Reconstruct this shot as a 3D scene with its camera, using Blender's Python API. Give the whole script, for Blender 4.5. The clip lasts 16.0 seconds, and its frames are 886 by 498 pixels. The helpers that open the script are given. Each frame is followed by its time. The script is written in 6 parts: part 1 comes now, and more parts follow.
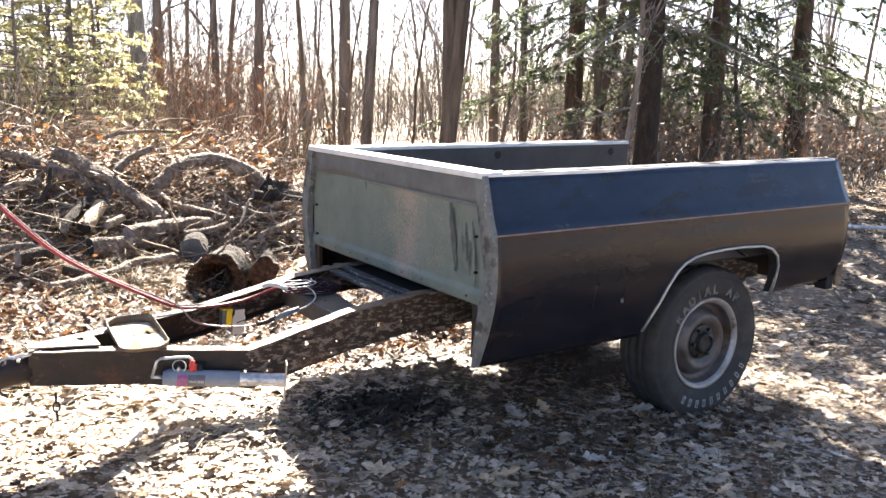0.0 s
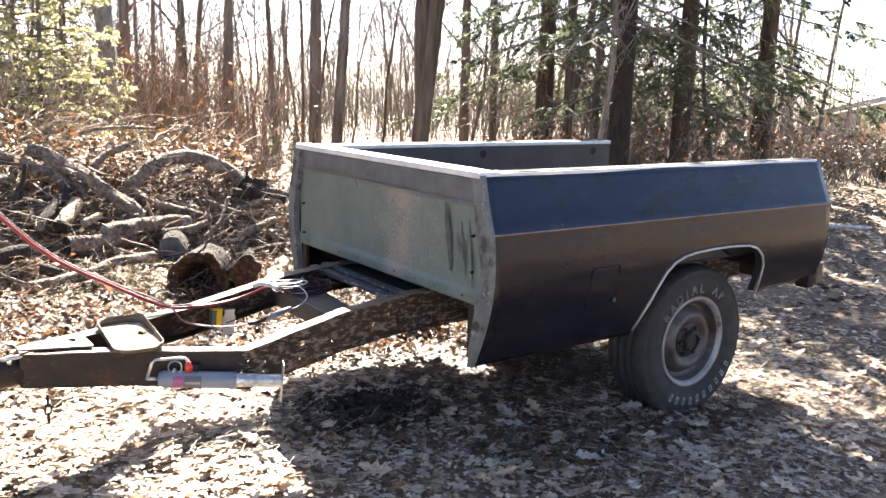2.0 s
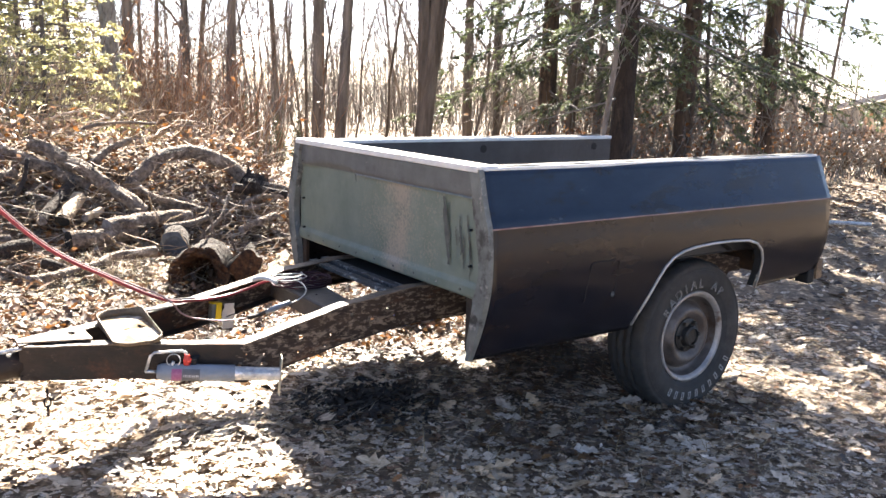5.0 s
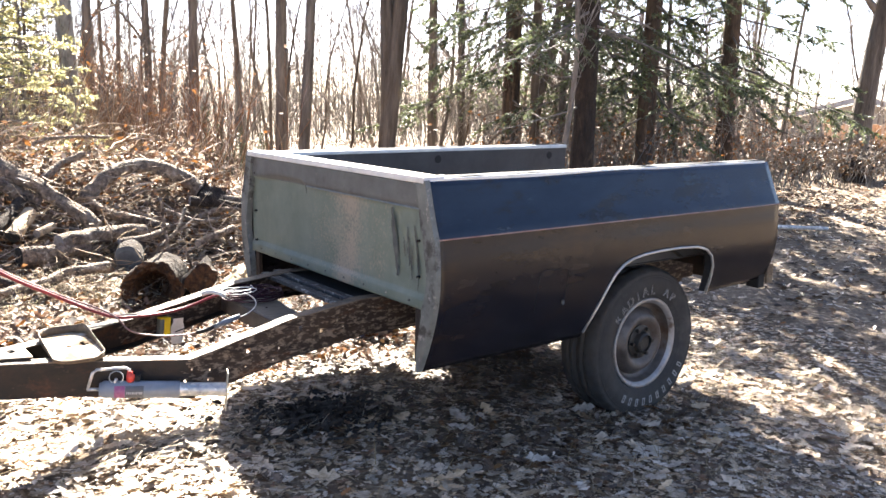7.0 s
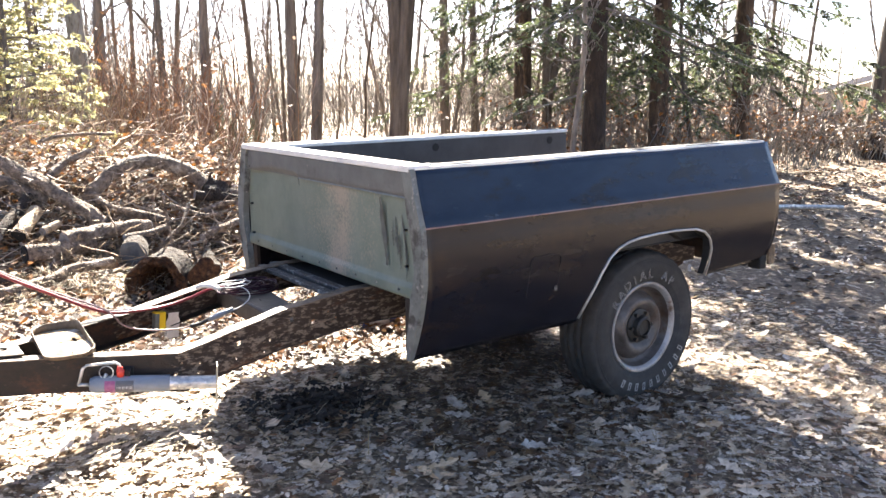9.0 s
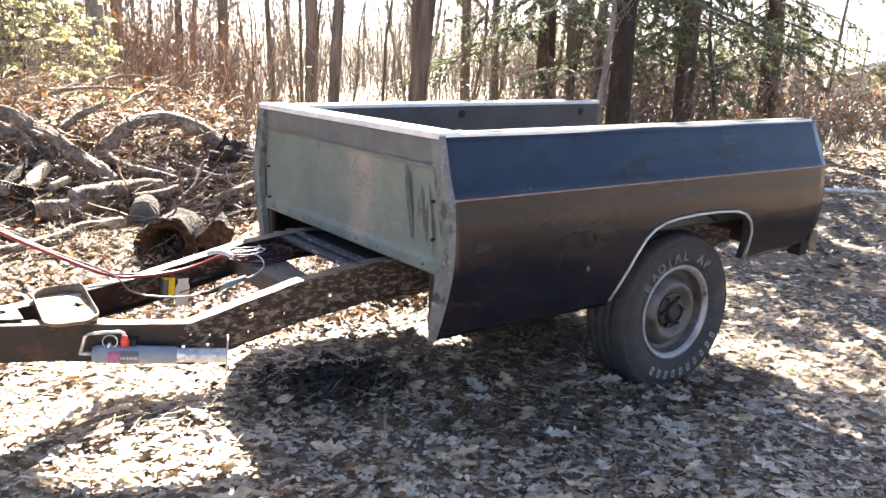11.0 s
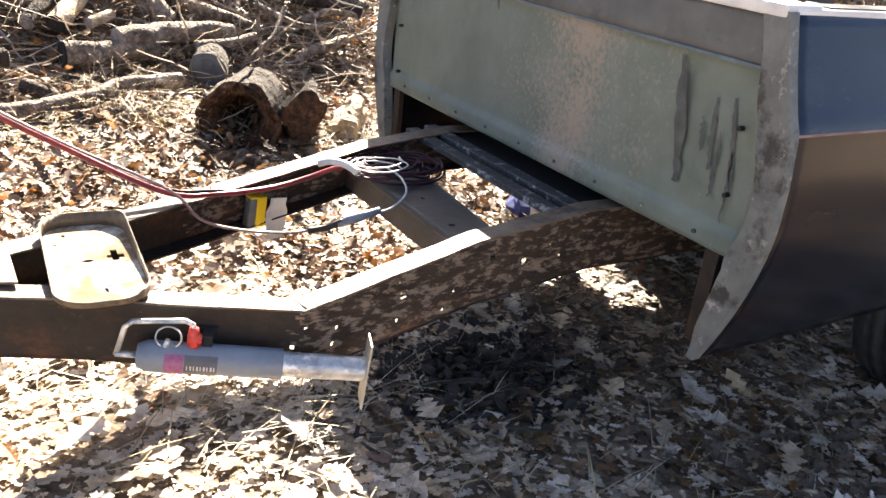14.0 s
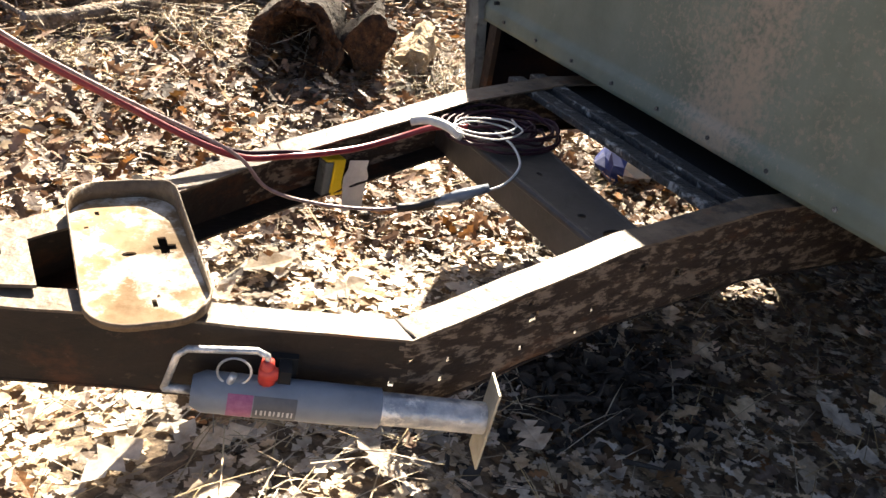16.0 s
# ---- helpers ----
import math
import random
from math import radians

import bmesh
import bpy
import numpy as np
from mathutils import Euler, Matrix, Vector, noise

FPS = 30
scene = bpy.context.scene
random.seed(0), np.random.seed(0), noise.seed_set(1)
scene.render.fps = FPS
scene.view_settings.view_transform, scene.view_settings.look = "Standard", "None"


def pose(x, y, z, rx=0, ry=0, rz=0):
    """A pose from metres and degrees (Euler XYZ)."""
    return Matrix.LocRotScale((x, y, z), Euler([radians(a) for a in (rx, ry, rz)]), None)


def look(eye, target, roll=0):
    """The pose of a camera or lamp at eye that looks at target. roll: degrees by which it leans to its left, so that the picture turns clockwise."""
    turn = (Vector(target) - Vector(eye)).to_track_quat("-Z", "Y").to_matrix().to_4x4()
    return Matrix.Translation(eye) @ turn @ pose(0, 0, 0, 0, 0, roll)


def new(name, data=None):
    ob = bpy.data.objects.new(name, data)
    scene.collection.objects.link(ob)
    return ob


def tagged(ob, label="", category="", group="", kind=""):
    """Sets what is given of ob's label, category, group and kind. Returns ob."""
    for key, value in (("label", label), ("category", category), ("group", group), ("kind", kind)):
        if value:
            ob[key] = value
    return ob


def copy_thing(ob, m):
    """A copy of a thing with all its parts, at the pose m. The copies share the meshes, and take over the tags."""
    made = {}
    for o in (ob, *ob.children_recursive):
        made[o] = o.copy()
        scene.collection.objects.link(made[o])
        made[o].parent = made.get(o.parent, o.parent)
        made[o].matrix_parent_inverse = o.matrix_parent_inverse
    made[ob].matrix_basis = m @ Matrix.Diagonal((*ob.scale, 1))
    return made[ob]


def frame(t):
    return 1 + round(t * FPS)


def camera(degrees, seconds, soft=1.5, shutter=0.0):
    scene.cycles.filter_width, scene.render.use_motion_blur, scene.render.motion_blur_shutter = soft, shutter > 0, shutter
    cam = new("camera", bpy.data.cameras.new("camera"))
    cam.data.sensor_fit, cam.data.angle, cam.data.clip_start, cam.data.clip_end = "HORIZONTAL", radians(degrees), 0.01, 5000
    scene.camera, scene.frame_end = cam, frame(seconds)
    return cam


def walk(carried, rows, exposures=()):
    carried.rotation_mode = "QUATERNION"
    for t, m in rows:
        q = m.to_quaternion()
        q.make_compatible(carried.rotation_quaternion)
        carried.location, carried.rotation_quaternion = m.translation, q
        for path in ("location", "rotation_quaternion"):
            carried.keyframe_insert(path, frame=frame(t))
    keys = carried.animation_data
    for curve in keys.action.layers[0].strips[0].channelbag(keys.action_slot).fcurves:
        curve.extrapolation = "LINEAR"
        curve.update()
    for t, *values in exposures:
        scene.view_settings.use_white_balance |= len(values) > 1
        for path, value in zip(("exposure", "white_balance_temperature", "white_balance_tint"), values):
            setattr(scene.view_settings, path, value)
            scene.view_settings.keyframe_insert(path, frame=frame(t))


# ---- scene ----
cam = camera(55.0, 16.0)
PATH = [
    (0, (-1.734, -2.297, 1.464), (-0.651, -0.657, 1.093), 1.2),
    (0.5, (-1.74, -2.295, 1.465), (-0.655, -0.661, 1.074), 1.5),
    (1, (-1.771, -2.261, 1.463), (-0.665, -0.642, 1.069), 1.8),
    (1.5, (-1.822, -2.219, 1.463), (-0.684, -0.622, 1.07), 1.8),
    (2, (-1.825, -2.227, 1.466), (-0.673, -0.635, 1.092), 1.7),
    (2.5, (-1.819, -2.239, 1.469), (-0.675, -0.639, 1.107), 2.2),
    (3, (-1.814, -2.232, 1.465), (-0.668, -0.635, 1.092), 2.2),
    (3.5, (-1.813, -2.241, 1.461), (-0.672, -0.642, 1.088), 1.8),
    (6, (-1.809, -2.251, 1.459), (-0.661, -0.66, 1.07), 1.5),
    (6.5, (-1.775, -2.266, 1.462), (-0.612, -0.684, 1.083), 0.8),
    (7, (-1.742, -2.293, 1.464), (-0.543, -0.733, 1.106), 1.2),
    (7.5, (-1.694, -2.324, 1.47), (-0.484, -0.769, 1.128), 0.5),
    (8, (-1.661, -2.341, 1.459), (-0.48, -0.771, 1.082), -0.1),
    (8.2, (-1.652, -2.346, 1.456), (-0.488, -0.765, 1.077), -0.2),
    (10.3, (-1.617, -2.366, 1.486), (-0.475, -0.777, 1.075), -0.5),
    (10.5, (-1.586, -2.34, 1.468), (-0.481, -0.736, 1.015), 0.3),
    (11, (-1.572, -2.168, 1.442), (-0.447, -0.579, 0.984), 1.6),
    (11.5, (-1.55, -1.868, 1.418), (-0.388, -0.317, 0.924), 2.7),
    (12, (-1.454, -1.647, 1.379), (-0.347, -0.057, 0.881), 2.0),
    (12.5, (-1.342, -1.436, 1.363), (-0.308, 0.165, 0.756), 0.8),
    (13, (-1.321, -1.268, 1.34), (-0.302, 0.309, 0.649), 3.7),
    (13.5, (-1.339, -1.043, 1.337), (-0.291, 0.488, 0.589), 6.6),
    (14, (-1.298, -0.901, 1.301), (-0.285, 0.638, 0.524), 6.5),
    (14.5, (-1.21, -0.749, 1.299), (-0.363, 0.855, 0.455), 4.7),
    (15, (-1.181, -0.656, 1.281), (-0.389, 0.924, 0.344), 6.3),
    (15.5, (-1.223, -0.558, 1.265), (-0.283, 0.977, 0.394), 7.4),
    (16, (-1.244, -0.456, 1.242), (-0.298, 1.026, 0.289), 9.9),
]
EXPOSURES = [(0, 3.39, 6600, 10), (3.7, 3.41, 6600, 10), (8.2, 3.56, 6600, 10), (10.4, 3.74, 6650, 10), (11, 3.76, 6700, 10), (12.5, 3.88, 7050, 10), (13.5, 3.64, 7050, 10), (14.5, 3.28, 7100, 10), (15.2, 2.88, 7250, 10), (16, 2.76, 7350, 10)]
walk(cam, [(t, look(eye, target, roll)) for t, eye, target, roll in PATH], EXPOSURES)


# ---- world and sun ----
SUN_AZ, SUN_EL = radians(59.6), radians(39.2)
world = bpy.data.worlds.new("world")
scene.world = world
world.use_nodes = True
wn = world.node_tree
sky = wn.nodes.new("ShaderNodeTexSky")
sky.sky_type = "NISHITA"
sky.sun_disc = False
sky.sun_elevation = SUN_EL
sky.sun_rotation = math.pi / 2 - SUN_AZ
sky.air_density, sky.dust_density, sky.ozone_density = 0.45, 0.9, 0.9
wn.links.new(sky.outputs[0], wn.nodes["Background"].inputs[0])
wn.nodes["Background"].inputs[1].default_value = 0.050
sun = new("sun", bpy.data.lights.new("sun", "SUN"))
sun.data.energy, sun.data.angle, sun.data.color = 5.0, radians(0.55), (1.0, 0.94, 0.84)
to_sun = Vector((math.cos(SUN_AZ) * math.cos(SUN_EL), math.sin(SUN_AZ) * math.cos(SUN_EL), math.sin(SUN_EL)))
sun.matrix_world = look(to_sun * 30, (0, 0, 0))


# ---- materials ----
def material(name, a, b, scale=6.0, rough=0.7, bump=0.3, metal=0.0, stretch=(1, 1, 1), c=None, c_scale=1.5, c_cut=(0.52, 0.62),
             island=0.0, spec=0.4, translucent=0.0, rough_var=0.1, bump_size=0.01, obj_random=0.0, coat=0.0, d=None, d_scale=4.0, d_cut=(0.58, 0.7)):
    """Two noise scales between the colours a and b; c, d: blotches of a third and fourth colour; island: variation from piece to piece."""
    m = bpy.data.materials.new(name)
    m.use_nodes = True
    nt = m.node_tree
    p = nt.nodes["Principled BSDF"]
    tc = nt.nodes.new("ShaderNodeTexCoord")
    mp = nt.nodes.new("ShaderNodeMapping")
    mp.inputs["Scale"].default_value = stretch
    nt.links.new(tc.outputs["Object"], mp.inputs["Vector"])
    n1 = nt.nodes.new("ShaderNodeTexNoise")
    n1.inputs["Scale"].default_value, n1.inputs["Detail"].default_value, n1.inputs["Roughness"].default_value = scale, 8, 0.65
    nt.links.new(mp.outputs[0], n1.inputs["Vector"])
    r1 = nt.nodes.new("ShaderNodeValToRGB")
    r1.color_ramp.elements[0].position, r1.color_ramp.elements[1].position = 0.32, 0.68
    r1.color_ramp.elements[0].color, r1.color_ramp.elements[1].color = (*a, 1), (*b, 1)
    nt.links.new(n1.outputs["Fac"], r1.inputs["Fac"])
    col = r1.outputs["Color"]
    for c, c_scale, c_cut in ((c, c_scale, c_cut), (d, d_scale, d_cut)):
        if c is None:
            continue
        n2 = nt.nodes.new("ShaderNodeTexNoise")
        n2.inputs["Scale"].default_value, n2.inputs["Detail"].default_value, n2.inputs["Roughness"].default_value = c_scale, 9, 0.7
        nt.links.new(mp.outputs[0], n2.inputs["Vector"])
        r2 = nt.nodes.new("ShaderNodeValToRGB")
        r2.color_ramp.elements[0].position, r2.color_ramp.elements[1].position = c_cut
        nt.links.new(n2.outputs["Fac"], r2.inputs["Fac"])
        mx = nt.nodes.new("ShaderNodeMix")
        mx.data_type = "RGBA"
        nt.links.new(r2.outputs["Color"], mx.inputs["Factor"])
        nt.links.new(col, mx.inputs["A"])
        mx.inputs["B"].default_value = (*c, 1)
        col = mx.outputs["Result"]
    if island or obj_random:
        if island:
            g = nt.nodes.new("ShaderNodeNewGeometry")
            out = g.outputs["Random Per Island"]
        else:
            g = nt.nodes.new("ShaderNodeObjectInfo")
            out = g.outputs["Random"]
        amount = island or obj_random
        mr = nt.nodes.new("ShaderNodeMapRange")
        mr.inputs["To Min"].default_value, mr.inputs["To Max"].default_value = 1 - amount, 1 + amount
        nt.links.new(out, mr.inputs["Value"])
        hs = nt.nodes.new("ShaderNodeHueSaturation")
        nt.links.new(mr.outputs[0], hs.inputs["Value"])
        mh = nt.nodes.new("ShaderNodeMapRange")
        mh.inputs["From Min"].default_value, mh.inputs["From Max"].default_value = 0, 1
        mh.inputs["To Min"].default_value, mh.inputs["To Max"].default_value = 0.55 if island else 0.8, 1.3
        fr = nt.nodes.new("ShaderNodeMath")
        fr.operation = "FRACT"
        ml = nt.nodes.new("ShaderNodeMath")
        ml.operation = "MULTIPLY"
        ml.inputs[1].default_value = 7.31
        nt.links.new(out, ml.inputs[0])
        nt.links.new(ml.outputs[0], fr.inputs[0])
        nt.links.new(fr.outputs[0], mh.inputs["Value"])
        nt.links.new(mh.outputs[0], hs.inputs["Saturation"])
        nt.links.new(col, hs.inputs["Color"])
        col = hs.outputs["Color"]
    nt.links.new(col, p.inputs["Base Color"])
    p.inputs["Metallic"].default_value = metal
    p.inputs["Specular IOR Level"].default_value = spec
    p.inputs["Coat Weight"].default_value = coat
    mrr = nt.nodes.new("ShaderNodeMapRange")
    mrr.inputs["To Min"].default_value, mrr.inputs["To Max"].default_value = max(0.03, rough - rough_var), min(1, rough + rough_var)
    nt.links.new(n1.outputs["Fac"], mrr.inputs["Value"])
    nt.links.new(mrr.outputs[0], p.inputs["Roughness"])
    if bump:
        n3 = nt.nodes.new("ShaderNodeTexNoise")
        n3.inputs["Scale"].default_value, n3.inputs["Detail"].default_value = scale * 3.1, 6
        nt.links.new(mp.outputs[0], n3.inputs["Vector"])
        bp = nt.nodes.new("ShaderNodeBump")
        bp.inputs["Strength"].default_value, bp.inputs["Distance"].default_value = bump, bump_size
        nt.links.new(n3.outputs["Fac"], bp.inputs["Height"])
        nt.links.new(bp.outputs[0], p.inputs["Normal"])
    if translucent:
        tr = nt.nodes.new("ShaderNodeBsdfTranslucent")
        nt.links.new(col, tr.inputs["Color"])
        ms = nt.nodes.new("ShaderNodeMixShader")
        ms.inputs[0].default_value = translucent
        nt.links.new(p.outputs[0], ms.inputs[1])
        nt.links.new(tr.outputs[0], ms.inputs[2])
        nt.links.new(ms.outputs[0], nt.nodes["Material Output"].inputs["Surface"])
    return m


M_SOIL = material("leaf_mould", (0.04, 0.028, 0.019), (0.24, 0.17, 0.11), 30, 0.9, 0.35, c=(0.36, 0.275, 0.185), c_scale=18, c_cut=(0.52, 0.62), bump_size=0.015)
M_LEAF = material("dry_leaf", (0.33, 0.23, 0.145), (0.78, 0.66, 0.51), 22, 0.45, 0.2, island=0.45, translucent=0.36, spec=0.5)
M_LEAF_RED = material("russet_leaf", (0.095, 0.047, 0.026), (0.28, 0.155, 0.085), 30, 0.6, 0.3, island=0.5, translucent=0.3)
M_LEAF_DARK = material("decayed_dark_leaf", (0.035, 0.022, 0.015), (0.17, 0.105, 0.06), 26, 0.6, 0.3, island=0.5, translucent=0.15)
M_CHAR = material("black_debris", (0.010, 0.008, 0.007), (0.05, 0.038, 0.030), 30, 0.9, 0.3, island=0.5)
M_STRAW = material("dry_straw", (0.26, 0.19, 0.11), (0.46, 0.37, 0.24), 20, 0.7, 0.0, island=0.4)
M_PAINT = material("dark_body_paint", (0.006, 0.007, 0.012), (0.011, 0.010, 0.013), 6, 0.22, 0.05, c=(0.024, 0.016, 0.013), c_scale=3.2, c_cut=(0.50, 0.66), rough_var=0.17, spec=0.25, stretch=(0.6, 1, 1.8), bump_size=0.003, d=(0.005, 0.005, 0.006), d_scale=9, d_cut=(0.56, 0.68))
# Blue tint and teal blotches stand in for sky mirrored in the faded paint.
M_PAINT_UPPER = material("faded_blue_body_paint", (0.006, 0.012, 0.025), (0.011, 0.020, 0.037), 5, 0.22, 0.05, c=(0.011, 0.011, 0.012), c_scale=2.6, c_cut=(0.52, 0.60), rough_var=0.14, spec=0.32, stretch=(1.0, 1, 2.6), bump_size=0.003, d=(0.024, 0.042, 0.055), d_scale=4, d_cut=(0.60, 0.70))
M_BLUE_EDGE = material("worn_blue_paint_edge", (0.07, 0.11, 0.16), (0.16, 0.21, 0.26), 30, 0.5, 0.1)
M_PANEL = material("grey_green_panel", (0.088, 0.114, 0.094), (0.142, 0.170, 0.144), 7, 0.5, 0.12, c=(0.070, 0.083, 0.076), c_scale=3.0, c_cut=(0.58, 0.74), rough_var=0.1, bump_size=0.004, d=(0.19, 0.20, 0.18), d_scale=22, d_cut=(0.63, 0.72))
M_PANEL_TOP = material("grey_panel_top", (0.062, 0.067, 0.068), (0.112, 0.118, 0.117), 9, 0.5, 0.12, c=(0.045, 0.046, 0.046), c_scale=6.0, c_cut=(0.56, 0.7), rough_var=0.1, bump_size=0.004, d=(0.19, 0.185, 0.17), d_scale=28, d_cut=(0.63, 0.71))
M_FLANGE = material("worn_grey_primer", (0.078, 0.086, 0.083), (0.150, 0.160, 0.152), 14, 0.6, 0.3, c=(0.030, 0.029, 0.027), c_scale=9, c_cut=(0.51, 0.60), bump_size=0.005, d=(0.27, 0.26, 0.24), d_scale=30, d_cut=(0.59, 0.67))
# Rail tops get a pale base colour that imitates full sun on them.
M_RAIL = material("worn_rail_paint", (0.48, 0.49, 0.49), (0.66, 0.66, 0.64), 12, 0.33, 0.2, c=(0.2, 0.2, 0.2), c_scale=7, c_cut=(0.62, 0.7), bump_size=0.003)
M_INNER = material("bed_inside_paint", (0.018, 0.019, 0.021), (0.045, 0.045, 0.047), 6, 0.55, 0.15, c=(0.075, 0.06, 0.05), c_scale=4, c_cut=(0.6, 0.7))
M_CHROME = material("dull_bright_trim", (0.34, 0.33, 0.31), (0.52, 0.51, 0.49), 20, 0.42, 0.1, metal=0.55, c=(0.2, 0.16, 0.12), c_scale=14, c_cut=(0.6, 0.68))
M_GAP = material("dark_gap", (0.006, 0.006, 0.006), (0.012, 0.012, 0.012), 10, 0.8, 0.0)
M_PINSTRIPE = material("faded_pinstripe", (0.16, 0.08, 0.07), (0.27, 0.19, 0.17), 14, 0.5, 0.0)
M_SCRAPE = material("dark_scrape", (0.032, 0.037, 0.036), (0.085, 0.092, 0.086), 30, 0.6, 0.1)
M_RUST = material("rusty_frame_steel", (0.010, 0.008, 0.007), (0.030, 0.019, 0.013), 14, 0.6, 0.6, c=(0.085, 0.055, 0.036), c_scale=34, c_cut=(0.60, 0.68), stretch=(0.8, 1, 1.3), bump_size=0.006, d=(0.115, 0.040, 0.015), d_scale=6, d_cut=(0.54, 0.72), spec=0.3)
M_FLAKE = material("flaking_frame_steel", (0.018, 0.012, 0.009), (0.052, 0.035, 0.024), 14, 0.7, 0.7, c=(0.175, 0.135, 0.10), c_scale=44, c_cut=(0.50, 0.58), stretch=(0.6, 1, 1.5), bump_size=0.007, d=(0.13, 0.05, 0.019), d_scale=6, d_cut=(0.56, 0.70), spec=0.2)
# Rusty steel again, with sunlight on upward faces put into a paler colour.
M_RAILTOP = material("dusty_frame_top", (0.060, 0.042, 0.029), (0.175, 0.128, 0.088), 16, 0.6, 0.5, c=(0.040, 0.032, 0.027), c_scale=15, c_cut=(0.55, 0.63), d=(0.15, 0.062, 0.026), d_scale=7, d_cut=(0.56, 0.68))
M_SILL = material("dusty_dark_sill", (0.010, 0.011, 0.013), (0.055, 0.057, 0.060), 34, 0.5, 0.6, c=(0.27, 0.27, 0.26), c_scale=30, c_cut=(0.55, 0.62))
M_CROSS = material("grey_cross_member", (0.034, 0.031, 0.029), (0.072, 0.065, 0.060), 9, 0.55, 0.3, spec=0.3, rough_var=0.1, c=(0.035, 0.023, 0.016), c_scale=5, c_cut=(0.56, 0.68), d=(0.14, 0.125, 0.11), d_scale=14, d_cut=(0.64, 0.72))
M_TRAY = material("peeling_cream_tray", (0.17, 0.10, 0.045), (0.33, 0.24, 0.15), 17, 0.72, 0.4, spec=0.12, c=(0.62, 0.56, 0.47), c_scale=8, c_cut=(0.48, 0.58), bump_size=0.004, d=(0.08, 0.04, 0.018), d_scale=34, d_cut=(0.61, 0.67))
M_TRAYRIM = material("rusty_tray_rim", (0.07, 0.042, 0.024), (0.19, 0.135, 0.08), 22, 0.6, 0.4, c=(0.05, 0.027, 0.014), c_scale=12, c_cut=(0.5, 0.62), d=(0.38, 0.32, 0.25), d_scale=18, d_cut=(0.60, 0.68))
M_JACK = material("grey_jack_paint", (0.135, 0.155, 0.185), (0.20, 0.225, 0.26), 12, 0.38, 0.08, c=(0.27, 0.285, 0.30), c_scale=9, c_cut=(0.6, 0.7))
M_ZINC = material("scuffed_zinc", (0.22, 0.24, 0.27), (0.55, 0.55, 0.54), 34, 0.4, 0.2, metal=0.5, c=(0.72, 0.70, 0.66), c_scale=28, c_cut=(0.50, 0.58))
M_FOOT = material("zinc_foot_plate", (0.30, 0.27, 0.2), (0.5, 0.46, 0.36), 22, 0.45, 0.2, metal=0.3)
M_RED = material("red_plastic", (0.42, 0.03, 0.025), (0.58, 0.06, 0.04), 14, 0.4, 0.05)
M_MAGENTA = material("faded_magenta_label", (0.20, 0.04, 0.12), (0.33, 0.12, 0.22), 60, 0.5, 0.0)
M_LABEL = material("dark_label", (0.06, 0.065, 0.075), (0.12, 0.12, 0.13), 24, 0.5, 0.0)
M_INK = material("pale_label_bars", (0.4, 0.4, 0.4), (0.55, 0.55, 0.55), 24, 0.5, 0.0)
M_CABLE_RED = material("red_cable_jacket", (0.12, 0.010, 0.016), (0.26, 0.026, 0.034), 12, 0.33, 0.1)
M_CABLE_PALE = material("pale_pinkish_cable", (0.15, 0.08, 0.078), (0.29, 0.20, 0.19), 30, 0.45, 0.1)
M_WIRE_DARK = material("dark_purple_wire", (0.016, 0.007, 0.012), (0.045, 0.012, 0.022), 30, 0.55, 0.05, spec=0.2)
M_WIRE_WHITE = material("white_wire", (0.36, 0.35, 0.34), (0.56, 0.55, 0.53), 30, 0.4, 0.05)
M_YELLOW = material("yellow_plastic", (0.65, 0.42, 0.01), (0.78, 0.55, 0.03), 20, 0.45, 0.05)
M_PAPER = material("weathered_paper", (0.55, 0.48, 0.40), (0.70, 0.64, 0.56), 25, 0.8, 0.1)
M_BLUE = material("blue_plastic_bag", (0.012, 0.025, 0.12), (0.03, 0.05, 0.2), 10, 0.45, 0.2)
M_TYRE = material("weathered_tyre_rubber", (0.019, 0.018, 0.017), (0.042, 0.039, 0.036), 18, 0.75, 0.2, c=(0.062, 0.056, 0.050), c_scale=5, c_cut=(0.54, 0.7), bump_size=0.003)
M_LETTER = material("worn_white_letters", (0.14, 0.135, 0.13), (0.38, 0.37, 0.35), 60, 0.7, 0.1)
M_RIM = material("worn_steel_rim", (0.055, 0.043, 0.036), (0.14, 0.122, 0.11), 14, 0.45, 0.15, metal=0.35, c=(0.065, 0.038, 0.024), c_scale=7, c_cut=(0.52, 0.64))
M_LIP = material("scuffed_rim_lip", (0.20, 0.185, 0.175), (0.38, 0.36, 0.345), 18, 0.4, 0.1, metal=0.4, c=(0.13, 0.085, 0.06), c_scale=8, c_cut=(0.57, 0.66))
M_HUB = material("greasy_black_hub", (0.012, 0.011, 0.01), (0.03, 0.025, 0.02), 20, 0.5, 0.3)
M_LENS = material("dull_dark_lens", (0.03, 0.012, 0.010), (0.06, 0.022, 0.016), 20, 0.4, 0.05)
M_BARK = material("grey_brown_bark", (0.055, 0.044, 0.036), (0.22, 0.185, 0.155), 9, 0.9, 1.0, stretch=(1, 1, 0.16), obj_random=0.35, bump_size=0.03, c=(0.29, 0.265, 0.23), c_scale=4, c_cut=(0.56, 0.72))
M_BARK_DARK = material("dark_conifer_bark", (0.028, 0.019, 0.013), (0.125, 0.082, 0.053), 11, 0.9, 1.0, stretch=(1, 1, 0.3), bump_size=0.03, c=(0.19, 0.125, 0.075), c_scale=7, c_cut=(0.56, 0.68))
